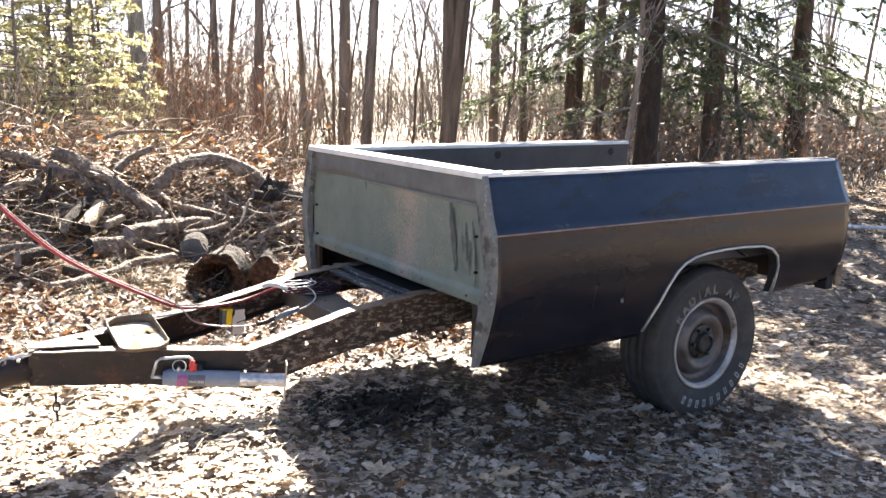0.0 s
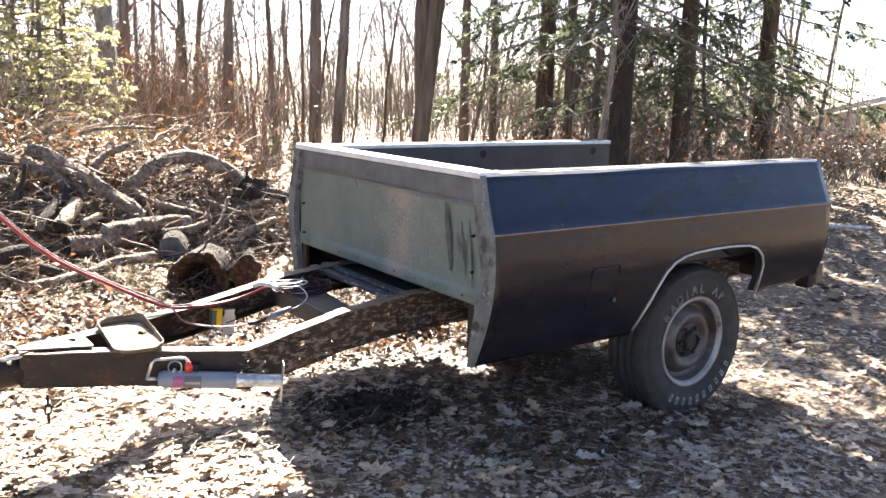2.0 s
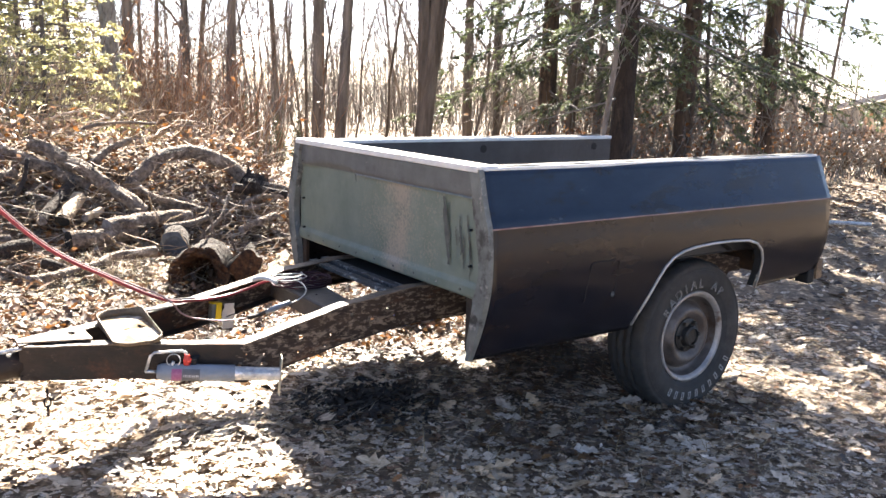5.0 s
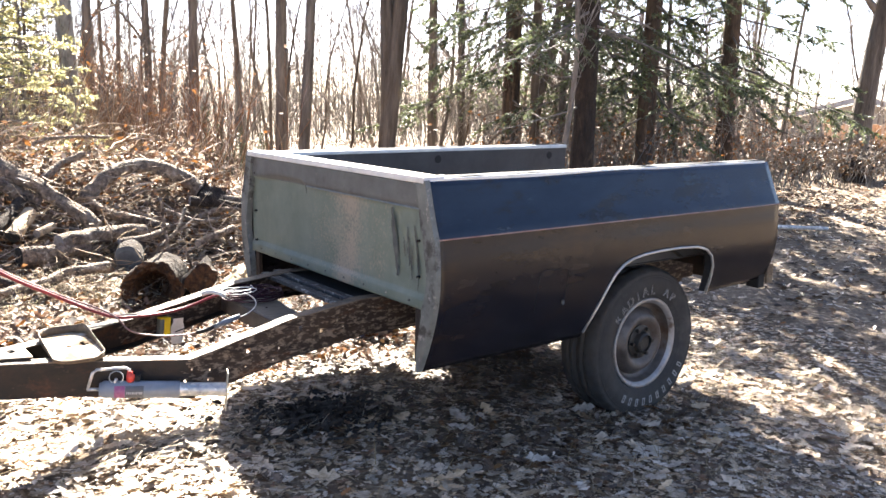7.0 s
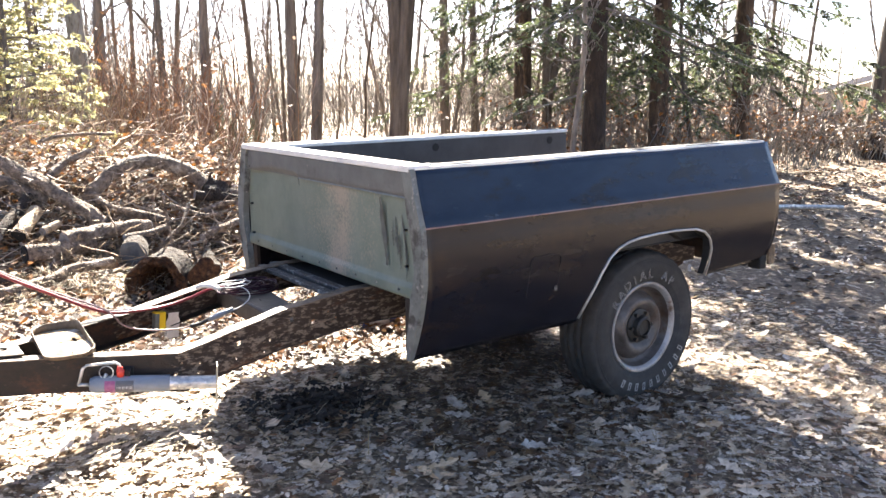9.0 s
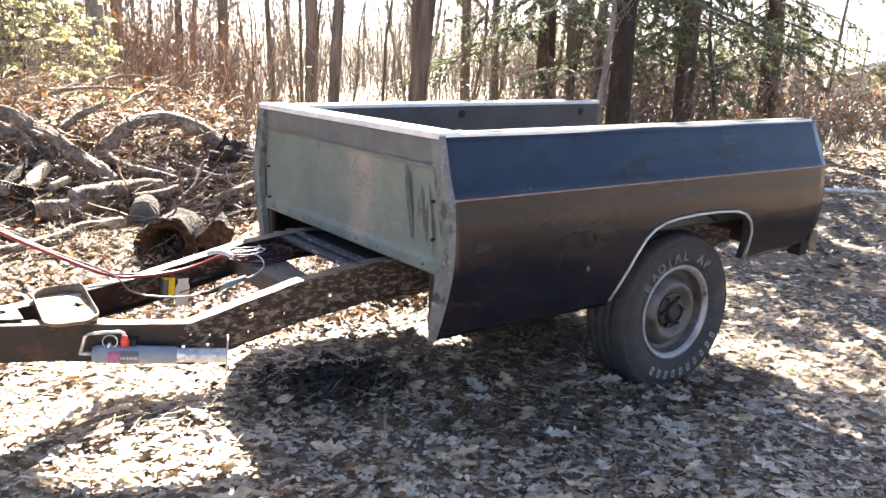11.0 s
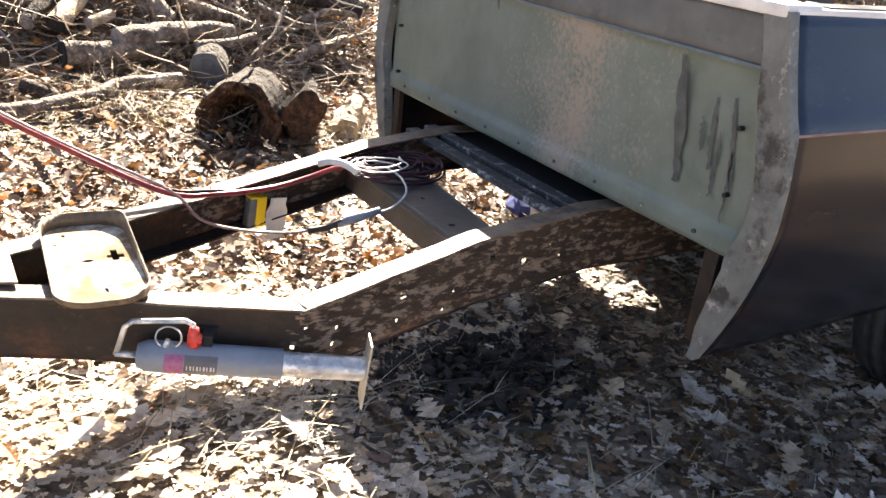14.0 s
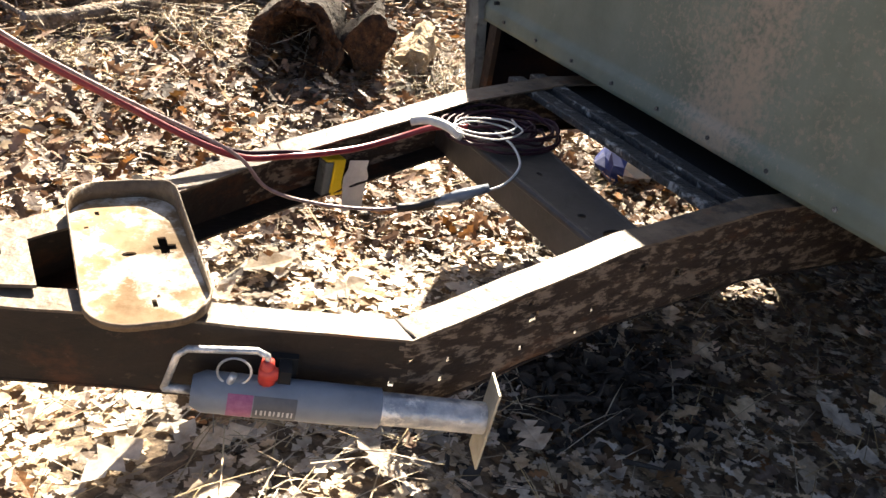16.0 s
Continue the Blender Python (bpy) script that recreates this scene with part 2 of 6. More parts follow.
# Conifer bark darkened to imitate the shade on the nearest spruce trunk.
M_BARK_SHADED = material("blackish_conifer_bark", (0.012, 0.009, 0.007), (0.055, 0.036, 0.024), 13, 0.9, 1.0, stretch=(1, 1, 0.35), bump_size=0.03, c=(0.11, 0.068, 0.04), c_scale=8, c_cut=(0.58, 0.70))
M_BARK_PALE = material("pale_lichen_bark", (0.13, 0.115, 0.10), (0.36, 0.34, 0.305), 14, 0.9, 0.8, stretch=(1, 1, 0.4), bump_size=0.03, c=(0.09, 0.075, 0.06), c_scale=7, c_cut=(0.56, 0.68))
M_TWIG = material("bare_twig", (0.085, 0.070, 0.060), (0.24, 0.205, 0.178), 8, 0.85, 0.0, obj_random=0.3)
M_NEEDLE = material("conifer_needles", (0.050, 0.066, 0.032), (0.165, 0.185, 0.095), 2.2, 0.5, 0.0, island=0.5, translucent=0.45)
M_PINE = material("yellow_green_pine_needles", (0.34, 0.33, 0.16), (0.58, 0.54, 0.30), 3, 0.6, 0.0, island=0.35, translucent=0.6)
M_CEDAR = material("dark_cedar_foliage", (0.055, 0.068, 0.034), (0.13, 0.14, 0.075), 3, 0.7, 0.0, island=0.4, translucent=0.35)
M_LOG = material("weathered_log_bark", (0.066, 0.046, 0.033), (0.37, 0.285, 0.215), 26, 0.9, 1.0, stretch=(1, 1, 1), c=(0.07, 0.048, 0.034), c_scale=8, c_cut=(0.54, 0.64), bump_size=0.04, d=(0.52, 0.43, 0.345), d_scale=12, d_cut=(0.56, 0.66))
M_END_BLUE = material("dark_blue_grey_cut_wood", (0.045, 0.052, 0.06), (0.12, 0.13, 0.14), 16, 0.7, 0.4)
M_LOG_DARK = material("dark_rotting_bark", (0.012, 0.009, 0.007), (0.065, 0.045, 0.032), 22, 0.95, 1.0, c=(0.14, 0.11, 0.08), c_scale=13, c_cut=(0.6, 0.7), bump_size=0.03)
M_LOG_END = material("grey_cut_wood", (0.13, 0.11, 0.10), (0.27, 0.24, 0.22), 18, 0.85, 0.5, c=(0.07, 0.055, 0.045), c_scale=8, c_cut=(0.55, 0.65))
M_ROT = material("rotten_orange_wood", (0.024, 0.011, 0.006), (0.21, 0.092, 0.036), 46, 0.9, 1.0, bump_size=0.03, c=(0.28, 0.165, 0.09), c_scale=20, c_cut=(0.58, 0.68), d=(0.03, 0.016, 0.010), d_scale=7, d_cut=(0.5, 0.62))
M_FRESH = material("pale_split_wood", (0.27, 0.19, 0.115), (0.50, 0.39, 0.26), 22, 0.8, 0.7, c=(0.12, 0.085, 0.055), c_scale=11, c_cut=(0.56, 0.66), bump_size=0.02)
M_BRUSH = material("brush_twigs", (0.13, 0.084, 0.052), (0.42, 0.325, 0.225), 10, 0.8, 0.0, island=0.6)
M_FARBRUSH = material("far_grey_twigs", (0.085, 0.080, 0.072), (0.25, 0.235, 0.205), 8, 0.85, 0.0, island=0.5)
M_BRUSH_RED = material("russet_shrub_twigs", (0.10, 0.052, 0.032), (0.34, 0.20, 0.125), 8, 0.85, 0.0, island=0.5)
M_ROOF = material("grey_shingle_roof", (0.30, 0.30, 0.31), (0.42, 0.42, 0.42), 3, 0.8, 0.3)
M_SIDING = material("tan_siding", (0.42, 0.36, 0.28), (0.5, 0.44, 0.35), 3, 0.7, 0.1)
M_GLASS = material("dark_window_glass", (0.03, 0.035, 0.04), (0.05, 0.055, 0.06), 3, 0.1, 0.0)
M_FENCE = material("brown_fence_boards", (0.16, 0.085, 0.05), (0.27, 0.16, 0.10), 6, 0.85, 0.5, obj_random=0.25)


def add_speckle(m, centre, width, colour, scale=38):
    """A worn band of speckles round y = centre on a material."""
    nt = m.node_tree
    p = nt.nodes["Principled BSDF"]
    tc = nt.nodes.new("ShaderNodeTexCoord")
    sx = nt.nodes.new("ShaderNodeSeparateXYZ")
    nt.links.new(tc.outputs["Object"], sx.inputs[0])
    big = nt.nodes.new("ShaderNodeTexNoise")
    big.inputs["Scale"].default_value, big.inputs["Detail"].default_value = 5.0, 6
    small = nt.nodes.new("ShaderNodeTexNoise")
    small.inputs["Scale"].default_value, small.inputs["Detail"].default_value, small.inputs["Roughness"].default_value = scale, 10, 0.75
    for n in (big, small):
        nt.links.new(tc.outputs["Object"], n.inputs["Vector"])

    def calc(op, a, b):
        n = nt.nodes.new("ShaderNodeMath")
        n.operation = op
        for i, v in enumerate((a, b)):
            if isinstance(v, (int, float)):
                n.inputs[i].default_value = v
            else:
                nt.links.new(v, n.inputs[i])
        return n.outputs[0]

    off = calc("ABSOLUTE", calc("SUBTRACT", sx.outputs["Y"], centre), 0)
    band = calc("SUBTRACT", 1.0, calc("DIVIDE", off, width))
    amount = calc("ADD", calc("MULTIPLY", band, 0.22), calc("MULTIPLY", calc("SUBTRACT", big.outputs["Fac"], 0.5), 0.55))
    level = calc("ADD", calc("SUBTRACT", small.outputs["Fac"], 0.585), amount)
    ramp = nt.nodes.new("ShaderNodeMapRange")
    ramp.inputs["From Min"].default_value, ramp.inputs["From Max"].default_value = -0.05, 0.15
    nt.links.new(level, ramp.inputs["Value"])
    mx = nt.nodes.new("ShaderNodeMix")
    mx.data_type = "RGBA"
    link = p.inputs["Base Color"].links[0]
    nt.links.new(ramp.outputs[0], mx.inputs["Factor"])
    nt.links.new(link.from_socket, mx.inputs["A"])
    mx.inputs["B"].default_value = (*colour, 1)
    nt.links.new(mx.outputs["Result"], p.inputs["Base Color"])


add_speckle(M_PANEL, 0.60, 0.22, (0.235, 0.207, 0.168), 80)

# ---- mesh helpers ----
class Geo:
    """Collects vertices and faces, then becomes a mesh."""

    def __init__(self):
        self.v, self.f, self.m = [], [], []

    def add(self, verts, faces, mi=0):
        o = len(self.v)
        self.v.extend(verts)
        self.f.extend([tuple(i + o for i in q) for q in faces])
        self.m.extend([mi] * len(faces))

    def tube(self, pts, rads, n=8, caps=True, mi=0, cap_mi=None, rough=0.0, rng=None):
        pts = [Vector(p) for p in pts]
        o = len(self.v)
        prev = None
        for i, p in enumerate(pts):
            d = (pts[min(i + 1, len(pts) - 1)] - pts[max(i - 1, 0)])
            d = d.normalized() if d.length > 1e-9 else Vector((0, 0, 1))
            if prev is None:
                u = d.orthogonal().normalized()
            else:
                u = prev - d * prev.dot(d)
                u = u.normalized() if u.length > 1e-6 else d.orthogonal().normalized()
            prev = u
            w = d.cross(u)
            r = rads[i] if hasattr(rads, "__len__") else rads
            for k in range(n):
                a = 2 * math.pi * k / n
                rr = r * (1 + (rng.uniform(-rough, rough) if rng else 0))
                self.v.append(tuple(p + u * (math.cos(a) * rr) + w * (math.sin(a) * rr)))
        for i in range(len(pts) - 1):
            for k in range(n):
                a, b = o + i * n + k, o + i * n + (k + 1) % n
                self.f.append((a, b, b + n, a + n))
                self.m.append(mi)
        if caps:
            self.f.append(tuple(o + k for k in range(n))[::-1])
            self.f.append(tuple(o + (len(pts) - 1) * n + k for k in range(n)))
            self.m.extend([mi if cap_mi is None else cap_mi] * 2)

    def box(self, lo, hi, mi=0):
        (a, b, c), (d, e, f) = lo, hi
        self.add([(a, b, c), (d, b, c), (d, e, c), (a, e, c), (a, b, f), (d, b, f), (d, e, f), (a, e, f)],
                 [(3, 2, 1, 0), (4, 5, 6, 7), (0, 1, 5, 4), (1, 2, 6, 5), (2, 3, 7, 6), (3, 0, 4, 7)], mi)

    def revolve(self, profile, n=48, mi=0, axis="y", closed=False):
        """profile: (radius, along) pairs turned round the axis."""
        o = len(self.v)
        for r, h in profile:
            for k in range(n):
                a = 2 * math.pi * k / n
                self.v.append((r * math.cos(a), h, r * math.sin(a)) if axis == "y" else (r * math.cos(a), r * math.sin(a), h))
        last = len(profile) if closed else len(profile) - 1
        for i in range(last):
            j = (i + 1) % len(profile)
            for k in range(n):
                self.f.append((o + i * n + k, o + i * n + (k + 1) % n, o + j * n + (k + 1) % n, o + j * n + k))
                self.m.append(mi)

    def mesh(self, name, mats, smooth=False):
        me = bpy.data.meshes.new(name)
        me.from_pydata(self.v, [], self.f)
        for m in (mats if isinstance(mats, (list, tuple)) else [mats]):
            me.materials.append(m)
        if isinstance(mats, (list, tuple)) and len(mats) > 1:
            me.polygons.foreach_set("material_index", self.m)
        if smooth:
            me.polygons.foreach_set("use_smooth", [True] * len(me.polygons))
        me.update()
        return me


def part(name, geo, mats, parent=None, label="", smooth=False, bevel=0.0, solid=0.0, at=None):
    """Links geometry (a Geo or a bmesh) as one mesh object under a thing or a part."""
    if isinstance(geo, Geo):
        me = geo.mesh(name, mats, smooth)
    else:
        bmesh.ops.recalc_face_normals(geo, faces=geo.faces)
        me = bpy.data.meshes.new(name)
        geo.to_mesh(me)
        geo.free()
        me.materials.append(mats)
        if smooth:
            me.polygons.foreach_set("use_smooth", [True] * len(me.polygons))
    ob = new(name, me)
    if at is not None:
        ob.matrix_basis = at
    if parent is not None:
        ob.parent = parent
    if solid:
        md = ob.modifiers.new("solid", "SOLIDIFY")
        md.thickness, md.offset = solid, 0
    if bevel:
        md = ob.modifiers.new("bevel", "BEVEL")
        md.width, md.segments, md.limit_method, md.angle_limit = bevel, 2, "ANGLE", radians(40)
    if label:
        ob["label"] = label
    return ob


def thing(name, label, category, at=None, group="", kind=""):
    ob = new(name)
    ob.empty_display_size = 0.1
    if at is not None:
        ob.matrix_basis = at
    return tagged(ob, label, category, group, kind)


def clamp(v, a, b):
    return max(a, min(b, v))


def smoothstep(a, b, v):
    t = clamp((v - a) / (b - a), 0, 1)
    return t * t * (3 - 2 * t)


def ground_z(x, y):
    z = 0.02 + 0.07 * (1.3 - clamp(x, -2, 3)) + 0.05 * clamp(y, -3, 3)
    window = smoothstep(-5.5, -2.5, x) * (1 - smoothstep(0.6, 1.5, x))
    z += 0.66 * math.exp(-((y - 4.25) / 0.9) ** 2) * window
    z -= 0.032 * math.exp(-((y - 1.25) / 0.45) ** 2) * smoothstep(-1.0, -0.3, x) * (1 - smoothstep(0.55, 1.15, x))
    d = math.hypot(x, y)
    z -= min(3.0, 0.04 * max(0.0, d - 20))
    near = noise.noise(Vector((x * 0.6, y * 0.6, 0))) * 0.05 + noise.noise(Vector((x * 2.3, y * 2.3, 3))) * 0.014
    return z + near * smoothstep(0.0, 2.5, math.hypot(x - 0.6, y - 0.6) - 1.0)


# ---- ground: one sheet to the horizon ----
def axis_steps(lo, hi, fine_lo, fine_hi, fine, grow):
    out = list(np.arange(fine_lo, fine_hi + 1e-6, fine))
    s, p = fine, fine_hi
    while p < hi:
        s *= grow
        p += s
        out.append(p)
    s, p = fine, fine_lo
    while p > lo:
        s *= grow
        p -= s
        out.insert(0, p)
    return out


def build_ground():
    xs = axis_steps(-900, 900, -5, 8, 0.11, 1.16)
    ys = axis_steps(-900, 900, -4, 9, 0.11, 1.16)
    g = Geo()
    for y in ys:
        for x in xs:
            g.v.append((x, y, ground_z(x, y)))
    w = len(xs)
    for j in range(len(ys) - 1):
        for i in range(w - 1):
            g.f.append((j * w + i, j * w + i + 1, (j + 1) * w + i + 1, (j + 1) * w + i))
    ob = new("ground", g.mesh("ground", M_SOIL, True))
    tagged(ob, "forest floor of dark leaf mould under dry leaves", "ground", kind="structure")


build_ground()


# ---- the trailer ----
BED_L, BED_W, TOP, CREASE = 2.10, 1.56, 1.17, 0.97
HUB_X, HUB_Z = 1.30, 0.358


def side_y(z):
    """How far the outer skin lies inboard of the crease at the height z."""
    if z >= CREASE:
        return 0.065 * ((z - CREASE) / (TOP - CREASE)) ** 0.8
    bulge = -0.008 * smoothstep(CREASE, 0.86, z)
    return bulge if z >= 0.80 else bulge + 0.098 * ((0.80 - z) / 0.325) ** 1.6


ARCH_X = [0.822, 0.834, 0.858, 0.886, 0.917, 0.96, 1.02, 1.09, 1.20, 1.33, 1.46, 1.52, 1.563, 1.590, 1.603, 1.610]
ARCH_Z = [0.50, 0.545, 0.62, 0.70, 0.755, 0.79, 0.81, 0.82, 0.826, 0.826, 0.818, 0.80, 0.765, 0.715, 0.64, 0.575]


def skin_low(x):
    if x <= ARCH_X[0]:
        return 0.475
    if x >= ARCH_X[-1]:
        return 0.575 + 0.02 * (x - 1.61) / 0.47
    return float(np.interp(x, ARCH_X, ARCH_Z))


def rear_bow(z):
    return -0.036 * clamp((z - CREASE) / 0.2, 0, 1) ** 1.3 - 0.012 * clamp((CREASE - z) / 0.03, 0, 1) - 0.02 * clamp((0.70 - z) / 0.12, 0, 1) ** 1.5


def bedside_skin(mirror):
    g = Geo()
    xs = sorted(set([round(v, 4) for v in np.linspace(0, BED_L, 64)] + ARCH_X + [ARCH_X[0] - 0.001, ARCH_X[-1] + 0.001]))
    rows = 30
    zs_top = np.linspace(TOP, CREASE, 9)
    for x in xs:
        low = skin_low(x)
        zs = list(zs_top) + list(np.linspace(CREASE - 0.004, low, rows - 9))
        for z in zs:
            xx = x + rear_bow(z) * smoothstep(1.7, BED_L, x)
            wave = 0.0016 * noise.noise(Vector((x * 3.1, z * 4.0, 9)))
            y = side_y(z) + wave
            g.v.append((xx, BED_W - y if mirror else y, z))
    for i in range(len(xs) - 1):
        for j in range(rows - 1):
            a = i * rows + j
            q = (a, a + 1, a + rows + 1, a + rows)
            g.f.append(q[::-1] if mirror else q)
            g.m.append(1 if j < 8 else 0)
    return g


def flange(mirror):
    """The front edge of a bedside, turned inwards."""
    g = Geo()
    zs = np.linspace(TOP, 0.475, 40)
    for z in zs:
        y0 = side_y(z) - 0.003
        w = 0.062 + 0.008 * math.sin(z * 21) if z > 0.69 else 0.040 + 0.022 * smoothstep(0.50, 0.69, z)
        if z < 0.56:
            w *= 0.35 + 0.65 * smoothstep(0.465, 0.56, z)
        for y, x in ((y0, 0.004), (y0, -0.017), (y0 + w, -0.017), (y0 + w, 0.012)):
            g.v.append((x, BED_W - y if mirror else y, z))
    for i in range(len(zs) - 1):
        for k in range(3):
            a = i * 4 + k
            q = (a, a + 4, a + 5, a + 1)
            g.f.append(q if mirror else q[::-1])
            g.m.append(0)
    return g


def arch_lip(mirror):
    pts = [(x, 0, z) for x, z in zip(ARCH_X, ARCH_Z)]
    g = Geo()
    g.tube([(x, (BED_W - side_y(z) + 0.004) if mirror else side_y(z) - 0.004, z - 0.004) for x, _, z in pts], 0.0058, 8)
    return g


def rounded_loop(cx, cy, hx, hy, r, n=7):
    out = []
    for sx, sy, a0 in ((1, 1, 0), (-1, 1, 90), (-1, -1, 180), (1, -1, 270)):
        for k in range(n):
            a = radians(a0 + 90 * k / (n - 1))
            out.append((cx + sx * (hx - r) + r * math.cos(a), cy + sy * (hy - r) + r * math.sin(a)))
    return out


def sheet_with_holes(outer, holes, z, thick):
    """A flat plate in the plane z with real holes."""
    bm = bmesh.new()
    edges = []
    for loop in [outer] + holes:
        vs = [bm.verts.new((x, y, z)) for x, y in loop]
        edges += [bm.edges.new((vs[i], vs[(i + 1) % len(vs)])) for i in range(len(vs))]
    bmesh.ops.triangle_fill(bm, use_beauty=True, use_dissolve=False, edges=edges)
    for fc in bm.faces:
        if fc.normal.z < 0:
            fc.normal_flip()
    ext = bmesh.ops.extrude_face_region(bm, geom=list(bm.faces))
    bmesh.ops.translate(bm, vec=(0, 0, thick), verts=[e for e in ext["geom"] if isinstance(e, bmesh.types.BMVert)])
    return bm


def channel(pts, tops, heights, inward, holes=(), flange_w=0.056):
    """A C-section rail: web outside, flanges turned inwards (inward = +1 or -1 in y)."""
    web, top = Geo(), Geo()
    step, rows = 0.008, 17
    P, T, H = [], [], []
    for (a, b), (ta, tb), (ha, hb) in zip(zip(pts, pts[1:]), zip(tops, tops[1:]), zip(heights, heights[1:])):
        n = max(1, round(math.dist(a, b) / step))
        for k in range(n):
            u = k / n
            P.append((a[0] + (b[0] - a[0]) * u, a[1] + (b[1] - a[1]) * u))
            T.append(ta + (tb - ta) * u)
            H.append(ha + (hb - ha) * u)
    P.append(pts[-1])
    T.append(tops[-1])
    H.append(heights[-1])
    gone = set(holes)
    for (x, y), t, h in zip(P, T, H):
        for j in range(rows + 1):
            web.v.append((x, y, t - h * j / rows))
    for i in range(len(P) - 1):
        for j in range(rows):
            if (i, j) in gone:
                continue
            a = i * (rows + 1) + j
            web.f.append((a, a + 1, a + rows + 2, a + rows + 1))
            web.m.append(1 if i > 84 + 4 * noise.noise(Vector((j * 0.7, 1, 2))) else 0)
    low = Geo()
    for geo, side in ((top, 0), (low, -1)):
        for (x, y), t, h in zip(P, T, H):
            z = t + side * h + 0.002 * noise.noise(Vector((x * 17, y * 9, side * 4))) + 0.001
            geo.v += [(x, y - inward * 0.004, z), (x, y + inward * flange_w, z)]
        for i in range(len(P) - 1):
            geo.f.append((2 * i, 2 * i + 1, 2 * i + 3, 2 * i + 2))
            geo.m.append(0)
    return web, top, low


def letter_geo(chars, radius, a0, a1, size):
    """Letters set round a circle in the plane y = 0, read from -y: one mesh each."""
    out = []
    for k, ch in enumerate(chars):
        if ch == " ":
            continue
        cu = bpy.data.curves.new("letter", "FONT")
        cu.body, cu.size, cu.align_x = ch, size, "CENTER"
        cu.fill_mode, cu.bevel_depth, cu.bevel_resolution, cu.resolution_u = "NONE", 0.0014, 0, 4
        tmp = new("letter", cu)
        me = bpy.data.meshes.new_from_object(tmp)
        a = radians(a0 + (a1 - a0) * k / (len(chars) - 1))
        turn = a - math.pi / 2
        vs = []
        for v in me.vertices:
            x, z = v.co.x * 0.92, v.co.y
            xr, zr = x * math.cos(turn) - z * math.sin(turn), x * math.sin(turn) + z * math.cos(turn)
            vs.append((radius * math.cos(a) + xr, -v.co.z, radius * math.sin(a) + zr))
        g = Geo()
        g.add(vs, [tuple(pl.vertices) for pl in me.polygons])
        out.append(g)
        bpy.data.objects.remove(tmp)
        bpy.data.curves.remove(cu)
        bpy.data.meshes.remove(me)
    return out


def build_wheel(trailer):
    rim = Geo()
    rim.revolve([(0.205, -0.092), (0.212, -0.099), (0.206, -0.103), (0.196, -0.098), (0.187, -0.085), (0.180, -0.06), (0.172, -0.050),
                 (0.160, -0.046), (0.150, -0.056), (0.132, -0.084), (0.118, -0.090), (0.100, -0.084), (0.082, -0.068), (0.072, -0.064), (0.0, -0.064)], 56)
    rim.revolve([(0.205, -0.092), (0.19, -0.05), (0.178, 0.0), (0.19, 0.07), (0.207, 0.10)], 56)
    wheel = part("wheel", rim, M_RIM, trailer, "worn grey steel wheel", smooth=True, at=pose(HUB_X, 0.228, HUB_Z))
    wheel.modifiers.new("edge", "EDGE_SPLIT").split_angle = radians(42)
    tyre = Geo()
    n = 120
    prof = [(0.205, -0.092), (0.222, -0.104), (0.245, -0.113), (0.275, -0.1185), (0.300, -0.1175), (0.318, -0.112), (0.330, -0.106), (0.334, -0.108), (0.345, -0.099), (0.355, -0.086),
            (0.360, -0.06), (0.361, -0.048), (0.352, -0.046), (0.352, -0.038), (0.361, -0.036), (0.362, -0.01), (0.353, -0.008), (0.353, 0.0)]
    prof = [(r if r < 0.3 else 0.3 + (r - 0.3) * 0.88, h) for r, h in prof]
    prof = prof + [(r, -h) for r, h in prof[-2::-1]]
    tyre.revolve(prof, n)
    for i, (r, h) in enumerate(prof):
        if r > 0.335:
            for k in range(n):
                x, y, z = tyre.v[i * n + k]
                cut = 0.982 if (k + (2 if abs(h) < 0.04 else 0)) % 4 == 0 else 1.0
                tyre.v[i * n + k] = (x * cut, y, z * cut)
    for i, (x, y, z) in enumerate(tyre.v):
        if z < -0.342:
            tyre.v[i] = (x, y * 1.03, -0.342 + (z + 0.342) * 0.3)
    lip = Geo()
    lip.revolve([(0.2055, -0.0925), (0.2135, -0.0995), (0.2075, -0.1045), (0.1950, -0.0990), (0.1865, -0.0860)], 56)
    part("rim_lip", lip, M_LIP, wheel, "scuffed bright rim lip", smooth=True)
    part("tyre", tyre, M_TYRE, wheel, "weathered black tyre with worn white lettering", smooth=True)
    ring = Geo()
    ring.revolve([(0.312, -0.1128), (0.314, -0.1150), (0.317, -0.1125)], 80)
    ring.revolve([(0.236, -0.1105), (0.238, -0.1125), (0.241, -0.1125)], 80)
    part("sidewall_ridge", ring, M_TYRE, wheel, smooth=True)
    for g in letter_geo("RADIAL AP", 0.233, 146, 52, 0.064):
        g.v = [(x, y - 0.1172, z) for x, y, z in g.v]
        part("letter", g, M_LETTER, wheel, "worn white raised letter")
    for k in range(10):
        bars = Geo()
        a = radians(-30 - 92 * k / 9)
        ca, sa = math.cos(a), math.sin(a)
        vs = []
        for rr, t in ((0.258, -0.009), (0.258, 0.009), (0.294, 0.009), (0.294, -0.009)):
            vs.append((rr * ca - t * sa, -0.1187, rr * sa + t * ca))
        inner = []
        for rr, t in ((0.263, -0.004), (0.263, 0.004), (0.289, 0.004), (0.289, -0.004)):
            inner.append((rr * ca - t * sa, -0.1187, rr * sa + t * ca))
        bars.add(vs + inner, [(0, 1, 5, 4), (1, 2, 6, 5), (2, 3, 7, 6), (3, 0, 4, 7)])
        part("lettering_bar", bars, M_LETTER, wheel, "worn white outlined letter", solid=0.002)
    hub = Geo()
